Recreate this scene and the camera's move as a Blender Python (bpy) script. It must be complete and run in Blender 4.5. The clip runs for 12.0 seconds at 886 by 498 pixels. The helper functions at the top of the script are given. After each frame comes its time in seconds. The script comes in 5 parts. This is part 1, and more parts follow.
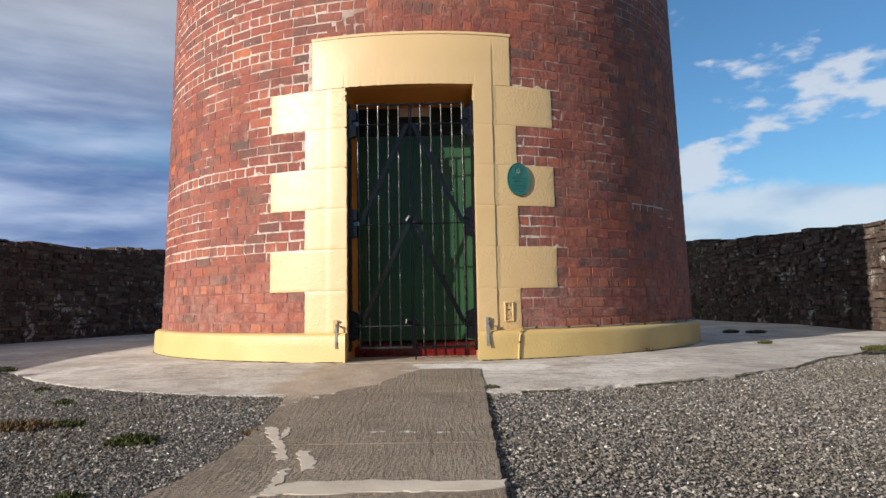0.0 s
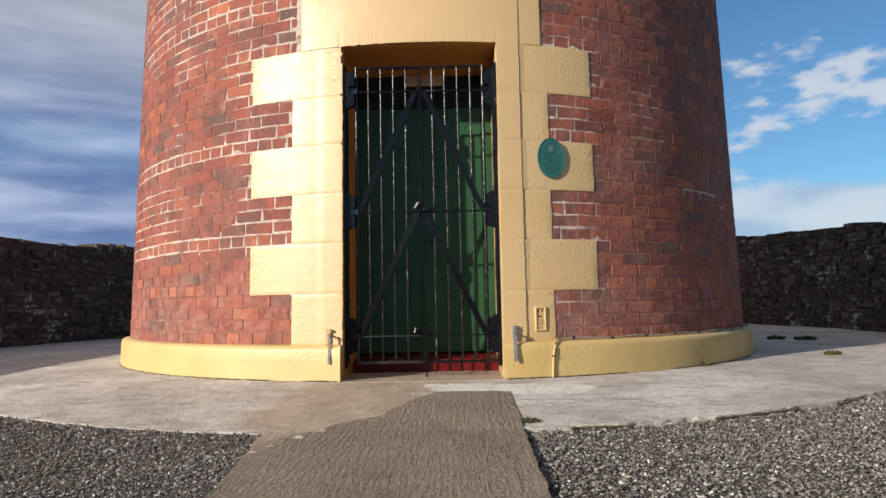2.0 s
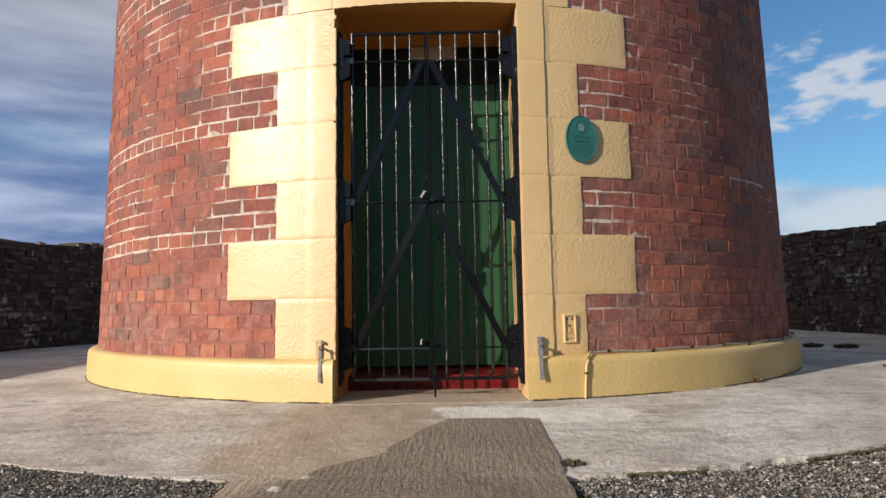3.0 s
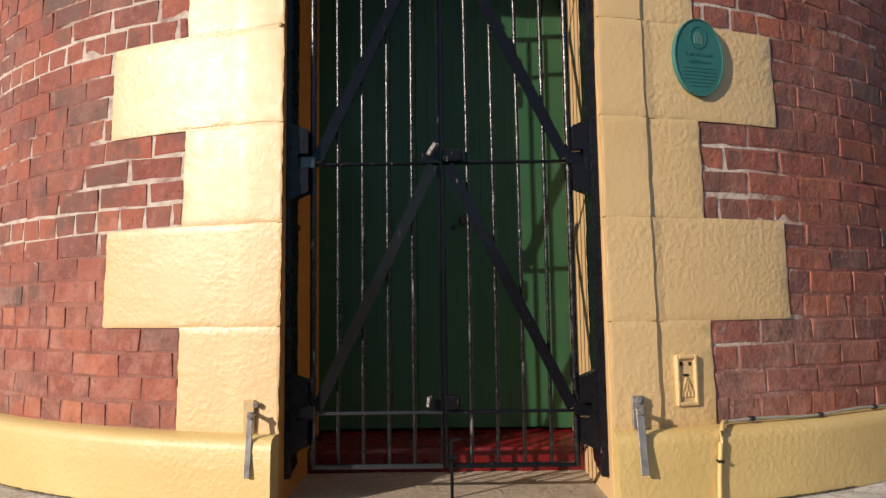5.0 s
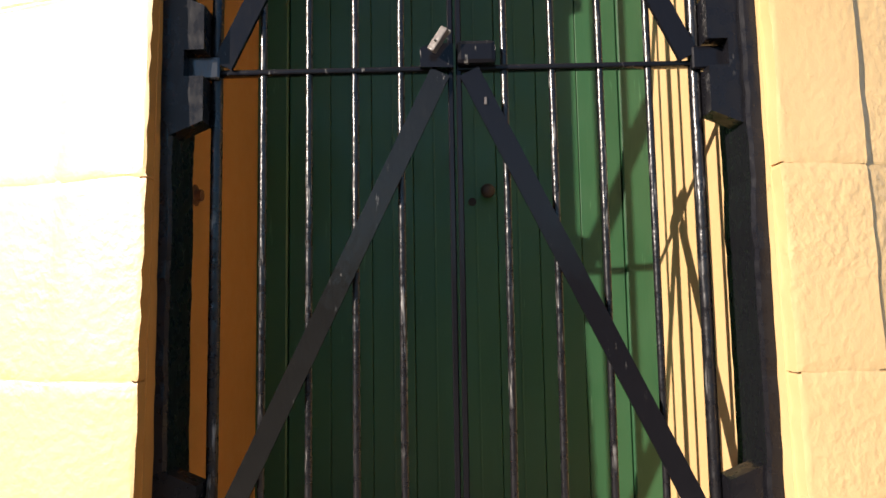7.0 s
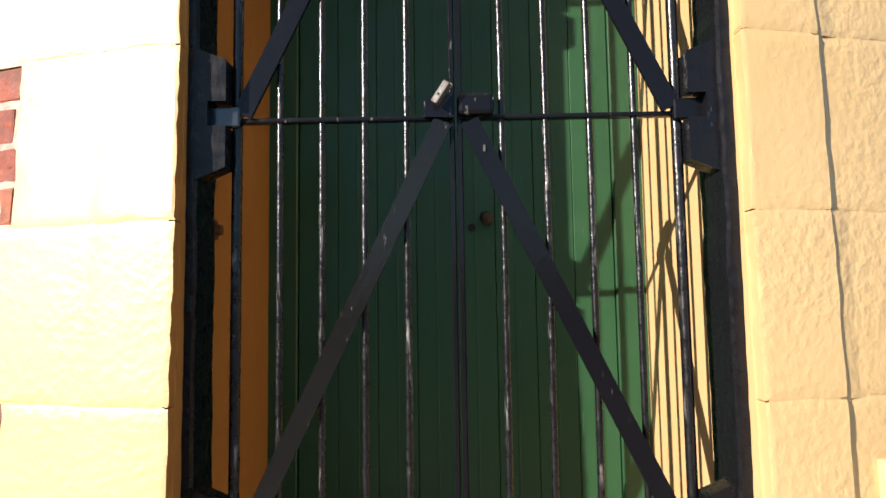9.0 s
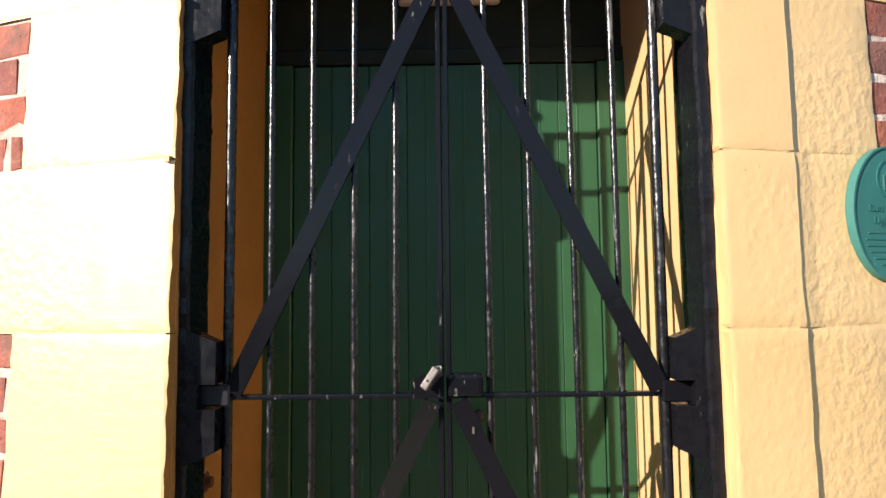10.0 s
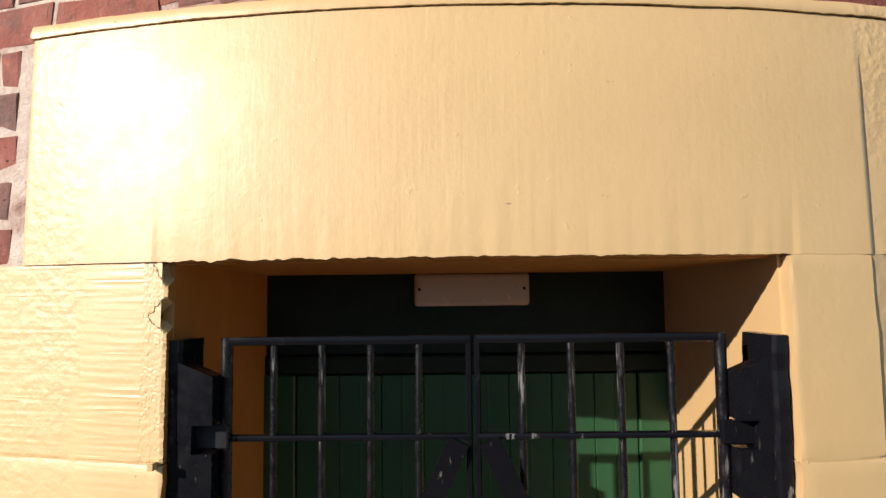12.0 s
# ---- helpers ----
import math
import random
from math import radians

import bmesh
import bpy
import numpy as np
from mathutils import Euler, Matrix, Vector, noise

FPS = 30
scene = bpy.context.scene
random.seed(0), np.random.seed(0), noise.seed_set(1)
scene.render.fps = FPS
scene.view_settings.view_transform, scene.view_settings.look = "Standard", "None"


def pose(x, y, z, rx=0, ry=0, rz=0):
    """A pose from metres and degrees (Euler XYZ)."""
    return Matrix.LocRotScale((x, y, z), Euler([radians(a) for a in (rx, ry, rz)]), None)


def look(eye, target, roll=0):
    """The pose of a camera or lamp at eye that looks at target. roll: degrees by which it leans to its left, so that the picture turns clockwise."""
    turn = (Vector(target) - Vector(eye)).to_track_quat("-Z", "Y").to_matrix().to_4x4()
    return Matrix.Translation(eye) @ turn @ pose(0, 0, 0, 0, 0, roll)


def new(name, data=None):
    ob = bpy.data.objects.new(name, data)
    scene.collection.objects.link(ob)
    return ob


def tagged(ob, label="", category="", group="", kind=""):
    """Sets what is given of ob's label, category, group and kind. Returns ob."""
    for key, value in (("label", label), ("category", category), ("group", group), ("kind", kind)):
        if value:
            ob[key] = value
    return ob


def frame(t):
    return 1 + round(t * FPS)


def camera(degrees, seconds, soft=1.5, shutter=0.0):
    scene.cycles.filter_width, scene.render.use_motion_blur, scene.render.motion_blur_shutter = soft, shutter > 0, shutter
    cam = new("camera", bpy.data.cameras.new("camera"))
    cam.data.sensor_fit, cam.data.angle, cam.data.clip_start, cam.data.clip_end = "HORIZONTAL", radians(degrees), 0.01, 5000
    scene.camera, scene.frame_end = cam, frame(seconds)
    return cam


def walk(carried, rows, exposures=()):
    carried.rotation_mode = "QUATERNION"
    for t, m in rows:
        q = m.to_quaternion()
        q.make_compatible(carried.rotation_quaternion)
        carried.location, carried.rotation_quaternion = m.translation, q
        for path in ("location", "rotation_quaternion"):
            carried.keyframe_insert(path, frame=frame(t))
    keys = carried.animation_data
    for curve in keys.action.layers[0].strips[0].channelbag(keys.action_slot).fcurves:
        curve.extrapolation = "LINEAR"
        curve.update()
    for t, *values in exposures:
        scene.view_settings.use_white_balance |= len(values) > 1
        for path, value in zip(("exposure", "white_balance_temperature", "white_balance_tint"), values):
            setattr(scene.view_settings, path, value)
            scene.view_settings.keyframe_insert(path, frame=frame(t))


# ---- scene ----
cam = camera(67.0, 12.0)
# seconds, x, y, z, yaw to the left, pitch up, roll
ROWS = [
    (0, 0.319, -5.257, 0.446, 0.67, 4.69, -1.07),
    (0.5, 0.303, -5.070, 0.445, 0.72, 4.67, -1.06),
    (1, 0.263, -4.845, 0.455, 0.71, 4.67, -1.01),
    (1.5, 0.230, -4.590, 0.475, 0.71, 4.61, -1.03),
    (2, 0.203, -4.290, 0.488, 0.76, 4.63, -1.04),
    (2.5, 0.167, -3.964, 0.499, 0.79, 4.69, -1.00),
    (4.5, 0.033, -2.442, 0.599, 0.43, 4.93, -0.87),
    (5, 0.020, -2.041, 0.613, 0.42, 5.12, -0.83),
    (5.5, 0.016, -1.667, 0.633, 0.67, 5.27, -0.83),
    (6, 0.008, -1.311, 0.650, 0.92, 5.44, -0.81),
    (6.5, 0.003, -1.020, 0.673, 0.93, 5.28, -0.95),
    (7, -0.010, -0.981, 0.672, 0.80, 5.21, -0.95),
    (8.8, -0.029, -1.098, 0.670, 0.75, 4.88, -0.89),
    (9, -0.014, -1.096, 0.739, 0.68, 4.82, -0.87),
    (9.5, -0.005, -1.130, 1.014, 0.67, 4.78, -0.74),
    (10, 0.016, -1.142, 1.290, 0.75, 4.62, -0.62),
    (10.5, 0.017, -1.098, 1.503, 0.87, 4.41, -0.78),
    (11, 0.013, -1.039, 1.715, 0.74, 4.32, -0.70),
    (11.5, -0.006, -0.994, 1.924, 0.65, 4.25, -0.58),
    (12, -0.038, -0.985, 2.182, 0.60, 4.22, -0.63),
]


def view(x, y, z, yaw, pitch, roll):
    a, b = radians(yaw), radians(pitch)
    way = Vector((-math.sin(a) * math.cos(b), math.cos(a) * math.cos(b), math.sin(b)))
    return look((x, y, z), Vector((x, y, z)) + way, roll)


# seconds, stops, kelvin, tint
EXPOSURES = [(0.0, 0.22, 6250, 10), (2.5, 0.14, 6400, 11), (5.0, 0.04, 6600, 13), (5.5, 0.04, 6700, 14), (6.0, 0.20, 6750, 14), (6.5, 0.44, 6700, 13),
             (7.0, 0.95, 6700, 13), (9.0, 0.90, 6450, 11), (10.0, 0.98, 6400, 11), (11.0, 1.04, 6300, 12), (11.5, 0.98, 6250, 12), (12.0, 0.28, 6350, 12)]
walk(cam, [(r[0], view(*r[1:])) for r in ROWS], EXPOSURES)

# ---- light ----
SUN_WAY = Vector((1.30, 1.0, -0.605)).normalized()
sun = new("sun", bpy.data.lights.new("sun", "SUN"))
sun.data.energy, sun.data.angle, sun.data.color = 5.6, radians(0.53), (1.0, 0.89, 0.76)
sun.matrix_world = look((0, 0, 0), SUN_WAY)
sun.location = (-12, -9, 10)

world = bpy.data.worlds.new("world")
scene.world = world
world.use_nodes = True
wt = world.node_tree
wt.nodes.clear()


def wn(kind, **kw):
    n = wt.nodes.new(kind)
    for k, v in kw.items():
        n.inputs[k].default_value = v
    return n


w_out = wn("ShaderNodeOutputWorld")
w_bg = wn("ShaderNodeBackground", Strength=0.066)
sky = wt.nodes.new("ShaderNodeTexSky")
sky.sky_type, sky.sun_disc = "NISHITA", False
sky.sun_elevation, sky.sun_rotation = radians(20.3), math.atan2(-SUN_WAY.x, -SUN_WAY.y)
sky.air_density, sky.dust_density, sky.ozone_density = 1.0, 0.6, 2.0
w_co = wt.nodes.new("ShaderNodeTexCoord")
w_sep = wt.nodes.new("ShaderNodeSeparateXYZ")
w_map = wt.nodes.new("ShaderNodeMapping")
w_map.inputs["Scale"].default_value = (1.0, 1.0, 2.3)
w_map.inputs["Location"].default_value = (0.35, 0.1, 0.2)
wt.links.new(w_co.outputs["Generated"], w_map.inputs[0])
wt.links.new(w_co.outputs["Generated"], w_sep.inputs[0])


def wmath(op, a, b=None, clamp=False):
    n = wt.nodes.new("ShaderNodeMath")
    n.operation, n.use_clamp = op, clamp
    for i, v in enumerate((a, b)):
        if v is None:
            continue
        if isinstance(v, (int, float)):
            n.inputs[i].default_value = v
        else:
            wt.links.new(v, n.inputs[i])
    return n.outputs[0]


# cloud sheet: the dome's directions laid on a flat layer
high = wmath("MAXIMUM", w_sep.outputs["Z"], 0.0)
up = wmath("ADD", high, 0.13)
w_comb = wt.nodes.new("ShaderNodeCombineXYZ")
wt.links.new(wmath("DIVIDE", w_sep.outputs["X"], up), w_comb.inputs[0])
wt.links.new(wmath("DIVIDE", w_sep.outputs["Y"], up), w_comb.inputs[1])


def cloud_noise(scale, detail, rough, vec):
    n = wn("ShaderNodeTexNoise", Scale=scale, Detail=detail, Roughness=rough)
    wt.links.new(vec, n.inputs["Vector"])
    return n.outputs["Fac"]


def wrange(v, lo, hi):
    n = wt.nodes.new("ShaderNodeMapRange")
    n.interpolation_type = "SMOOTHSTEP"
    n.inputs["From Min"].default_value, n.inputs["From Max"].default_value = lo, hi
    wt.links.new(v, n.inputs["Value"])
    return n.outputs[0]


def wmix(f, a, b):
    n = wt.nodes.new("ShaderNodeMix")
    n.data_type = "RGBA"
    for key, v in (("Factor", f), ("A", a), ("B", b)):
        if isinstance(v, tuple):
            n.inputs[key].default_value = (*v, 1)
        else:
            wt.links.new(v, n.inputs[key])
    return n.outputs["Result"]


tint = wt.nodes.new("ShaderNodeMix")
tint.data_type, tint.blend_type = "RGBA", "MULTIPLY"
tint.inputs["Factor"].default_value = 1.0
tint.inputs["B"].default_value = (0.88, 1.31, 1.56, 1)
wt.links.new(sky.outputs[0], tint.inputs["A"])
# heavy bank: thick in the west, thin in the east, darker towards the horizon
west = wmath("MULTIPLY", w_sep.outputs["X"], -0.45)
# extra overhead cloud, added beyond the view to whiten the fill light
unseen_aloft = wmath("MULTIPLY", wrange(high, 0.38, 0.75), 0.18)
bank = wrange(wmath("ADD", wmath("ADD", cloud_noise(0.62, 4.0, 0.48, w_comb.outputs[0]), west), unseen_aloft), 0.49, 0.68)
w_streak = wt.nodes.new("ShaderNodeMapping")
w_streak.inputs["Scale"].default_value = (1.0, 1.0, 5.5)
wt.links.new(w_co.outputs["Generated"], w_streak.inputs[0])
body = wmix(wrange(cloud_noise(3.1, 6.0, 0.52, w_streak.outputs[0]), 0.34, 0.68), (1.60, 2.70, 5.4), (6.5, 7.7, 10.2))
body = wmix(wrange(wmath("ADD", high, wmath("MULTIPLY", cloud_noise(2.0, 3.0, 0.5, w_co.outputs["Generated"]), 0.2)), 0.28, 0.60), body, (6.0, 6.1, 6.4))
layer = wmix(bank, tint.outputs["Result"], body)
# small bright heaps, and a low white bank near the horizon
puff = wrange(wmath("SUBTRACT", cloud_noise(5.0, 6.0, 0.52, w_map.outputs[0]), wmath("MULTIPLY", high, 0.10)), 0.555, 0.615)
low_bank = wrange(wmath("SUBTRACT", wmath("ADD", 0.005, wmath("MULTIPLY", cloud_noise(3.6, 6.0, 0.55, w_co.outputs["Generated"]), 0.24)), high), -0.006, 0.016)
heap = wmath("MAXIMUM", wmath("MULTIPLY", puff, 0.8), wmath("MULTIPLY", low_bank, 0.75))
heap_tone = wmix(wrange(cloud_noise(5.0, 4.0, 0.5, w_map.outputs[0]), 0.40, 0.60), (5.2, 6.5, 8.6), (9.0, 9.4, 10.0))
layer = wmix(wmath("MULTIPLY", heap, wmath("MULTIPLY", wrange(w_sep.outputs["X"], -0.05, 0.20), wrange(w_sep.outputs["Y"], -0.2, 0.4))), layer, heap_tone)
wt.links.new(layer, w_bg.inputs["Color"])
wt.links.new(w_bg.outputs[0], w_out.inputs[0])


# ---- materials ----
class Mat:
    """A node material built by short calls; vectors are world places unless said."""

    def __init__(self, name, rough=0.6, metal=0.0, spec=0.5):
        self.m = bpy.data.materials.new(name)
        self.m.use_nodes = True
        self.t = self.m.node_tree
        self.b = self.t.nodes["Principled BSDF"]
        self.b.inputs["Roughness"].default_value = rough
        self.b.inputs["Metallic"].default_value = metal
        self.b.inputs["Specular IOR Level"].default_value = spec
        self.geo = self.t.nodes.new("ShaderNodeNewGeometry")
        self.pos = self.geo.outputs["Position"]

    def link(self, a, b):
        self.t.links.new(a, b)

    def put(self, socket, v):
        if isinstance(v, (int, float)):
            socket.default_value = v
        elif isinstance(v, tuple):
            socket.default_value = (*v, 1) if len(v) == 3 and socket.type == "RGBA" else v
        else:
            self.link(v, socket)

    def stretch(self, sx, sy, sz, vec=None):
        n = self.t.nodes.new("ShaderNodeMapping")
        n.inputs["Scale"].default_value = (sx, sy, sz)
        self.link(vec or self.pos, n.inputs["Vector"])
        return n.outputs[0]

    def noise(self, scale, detail=4.0, rough=0.55, vec=None):
        n = self.t.nodes.new("ShaderNodeTexNoise")
        n.inputs["Scale"].default_value, n.inputs["Detail"].default_value, n.inputs["Roughness"].default_value = scale, detail, rough
        self.link(vec or self.pos, n.inputs["Vector"])
        return n.outputs["Fac"]

    def cells(self, scale, vec=None, out="Distance"):
        n = self.t.nodes.new("ShaderNodeTexVoronoi")
        n.inputs["Scale"].default_value = scale
        self.link(vec or self.pos, n.inputs["Vector"])
        return n.outputs[out]

    def math(self, op, a, b=0.0, clamp=False):
        n = self.t.nodes.new("ShaderNodeMath")
        n.operation, n.use_clamp = op, clamp
        self.put(n.inputs[0], a)
        self.put(n.inputs[1], b)
        return n.outputs[0]

    def range(self, v, lo, hi, a=0.0, b=1.0):
        n = self.t.nodes.new("ShaderNodeMapRange")
        self.put(n.inputs["Value"], v)
        for k, w in (("From Min", lo), ("From Max", hi), ("To Min", a), ("To Max", b)):
            n.inputs[k].default_value = w
        return n.outputs[0]

    def ramp(self, v, *stops):
        n = self.t.nodes.new("ShaderNodeValToRGB")
        while len(n.color_ramp.elements) < len(stops):
            n.color_ramp.elements.new(0.5)
        for e, (p, c) in zip(n.color_ramp.elements, stops):
            e.position, e.color = p, (*c, 1)
        self.put(n.inputs[0], v)
        return n.outputs[0]

    def mix(self, f, a, b, how="MIX"):
        n = self.t.nodes.new("ShaderNodeMix")
        n.data_type, n.blend_type = "RGBA", how
        self.put(n.inputs["Factor"], f)
        self.put(n.inputs["A"], a)
        self.put(n.inputs["B"], b)
        return n.outputs["Result"]

    def bump(self, height, strength, dist, chain=None):
        n = self.t.nodes.new("ShaderNodeBump")
        n.inputs["Strength"].default_value, n.inputs["Distance"].default_value = strength, dist
        self.put(n.inputs["Height"], height)
        if chain:
            self.link(chain, n.inputs["Normal"])
        return n.outputs[0]

    def done(self, colour=None, rough=None, normal=None):
        if colour is not None:
            self.put(self.b.inputs["Base Color"], colour)
        if rough is not None:
            self.put(self.b.inputs["Roughness"], rough)
        if normal is not None:
            self.link(normal, self.b.inputs["Normal"])
        return self.m

    def rnd(self):
        ob = self.t.nodes.new("ShaderNodeObjectInfo")
        return self.math("FRACT", self.math("ADD", self.geo.outputs["Random Per Island"], ob.outputs["Random"]))


def old_wall(k):
    """Weathering that runs over bricks and their old red mortar alike."""
    c = k.ramp(k.noise(4.5, 6, 0.62), (0.28, (0.150, 0.066, 0.054)), (0.42, (0.232, 0.084, 0.063)), (0.55, (0.285, 0.104, 0.078)), (0.72, (0.350, 0.136, 0.092)))
    return k.mix(k.range(k.noise(1.6, 5, 0.6), 0.46, 0.68, 0.0, 0.6), c, (0.268, 0.140, 0.112))


def make_brick(name, *kinds):
    k = Mat(name, 0.85, spec=0.3)
    r = k.rnd()
    own = k.ramp(r, *kinds)
    base = k.mix(k.range(k.noise(2.3, 4, 0.6), 0.38, 0.64, 0.22, 0.78), own, old_wall(k))
    # burnt ends, bright spalls, scum and soot
    base = k.mix(k.range(k.noise(14.0, 6, 0.72), 0.54, 0.70, 0.0, 0.55), base, (0.118, 0.050, 0.044))
    base = k.mix(k.range(k.noise(11.0, 5, 0.7, k.stretch(1, 1, 1.6)), 0.61, 0.72, 0.0, 0.7), base, (0.440, 0.116, 0.054))
    base = k.mix(k.range(k.noise(38.0, 5, 0.7), 0.54, 0.72, 0.0, 0.5), base, (0.410, 0.180, 0.125))
    base = k.mix(k.range(k.noise(24.0, 5, 0.7), 0.60, 0.72, 0.0, 0.6), base, (0.080, 0.042, 0.037))
    pits = k.range(k.noise(60.0, 3, 0.6), 0.68, 0.74)
    base = k.mix(k.math("MULTIPLY", pits, 0.75), base, (0.050, 0.028, 0.026))
    base = k.mix(k.range(k.noise(3.7, 8, 0.74), 0.50, 0.60, 0.0, 0.75), base, (0.142, 0.082, 0.068))
    base = k.mix(k.range(k.noise(6.5, 7, 0.7, k.stretch(1.3, 1.3, 0.8)), 0.57, 0.68, 0.0, 0.5), base, (0.420, 0.215, 0.170))
    sep = k.t.nodes.new("ShaderNodeSeparateXYZ")
    k.link(k.pos, sep.inputs[0])
    # salts drawn up from the ground
    base = k.mix(k.math("MULTIPLY", k.range(sep.outputs["Z"], 1.0, 0.6), k.range(k.noise(10.0, 7, 0.72), 0.46, 0.64, 0.0, 0.5)), base, (0.450, 0.235, 0.185))
    base = k.mix(k.range(k.noise(8.0, 8, 0.75, k.stretch(1, 1, 1.6)), 0.63, 0.70, 0.0, 0.6), base, (0.440, 0.350, 0.295))
    n = k.bump(k.noise(13.0, 6, 0.7), 0.7, 0.016)
    n = k.bump(k.noise(48.0, 4, 0.6), 0.45, 0.005, n)
    n = k.bump(k.math("MULTIPLY", pits, -1.0), 0.7, 0.006, n)
    return k.done(base, k.range(k.noise(20.0), 0.3, 0.7, 0.7, 0.95), n)


def make_mortar():
    """Old mortar as red as the bricks; pale new pointing round the doorway, along some rows and in patches."""
    k = Mat("lime_mortar", 0.9, spec=0.2)
    sep = k.t.nodes.new("ShaderNodeSeparateXYZ")
    k.link(k.pos, sep.inputs[0])
    x, z = sep.outputs["X"], sep.outputs["Z"]
    rag = k.math("MULTIPLY", k.math("SUBTRACT", k.noise(3.2, 5, 0.65), 0.5), 1.0)

    def within(v, mid, half, soft):
        return k.range(k.math("ABSOLUTE", k.math("SUBTRACT", v, mid)), half, half + soft, 1.0, 0.0)

    def both(a, b):
        return k.math("MULTIPLY", a, b)

    def most(*fs):
        out = fs[0]
        for f in fs[1:]:
            out = k.math("MAXIMUM", out, f)
        return out

    side = k.math("ADD", k.math("ADD", k.math("ABSOLUTE", x), k.range(x, 0.0, 0.5, 0.0, 0.15)), k.math("MULTIPLY", rag, 0.9))
    low_edge = k.math("ADD", z, k.range(x, -0.1, 0.1, 0.0, 0.40))
    low = k.math("MULTIPLY", k.range(z, 2.3, 2.45, 1.0, 0.0), k.range(low_edge, 0.80, 0.90, 0.06, 1.0))
    door = both(k.range(side, 1.28, 1.42, 1.0, 0.0), low)
    west = k.range(x, -0.75, -0.85)
    zr = k.math("ADD", z, k.math("MULTIPLY", rag, 0.05))
    rows = both(west, most(within(zr, 1.615, 0.066, 0.01), within(zr, 0.945, 0.075, 0.01), both(k.range(x, -1.85, -2.0), within(zr, 1.26, 0.20, 0.02))))
    high = both(k.range(x, -0.2, -0.7), k.range(k.math("ADD", z, k.math("MULTIPLY", rag, 1.6)), 2.25, 2.45))
    east = both(k.range(x, 1.0, 1.3), k.range(k.math("ADD", z, k.math("MULTIPLY", rag, 1.8)), 2.95, 3.2, 0.0, 0.6))
    spot = both(within(x, 2.17, 0.19, 0.02), within(z, 1.32, 0.05, 0.005))
    loose = k.math("MULTIPLY", k.range(z, 0.75, 0.95, 0.3, 1.0), k.math("MULTIPLY", k.range(k.noise(2.1, 5, 0.65), 0.55, 0.62, 0.0, 0.75), k.range(k.noise(6.0, 5, 0.7), 0.46, 0.54)))
    f = most(both(most(door, rows, high, east, loose), k.range(k.noise(9.0, 4, 0.6), 0.34, 0.46, 0.35, 1.0)), spot)
    old = k.mix(k.range(k.noise(26.0, 5, 0.7), 0.45, 0.70, 0.0, 0.4), old_wall(k), (0.270, 0.150, 0.118))
    old = k.mix(k.range(k.noise(17.0, 5, 0.7), 0.54, 0.68, 0.0, 0.5), old, (0.100, 0.052, 0.045))
    fresh = k.ramp(k.noise(24.0, 4), (0.3, (0.440, 0.345, 0.290)), (0.7, (0.620, 0.540, 0.470)))
    n = k.bump(k.noise(30.0, 6, 0.7), 0.9, 0.012)
    return k.done(k.mix(f, old, fresh), None, n)


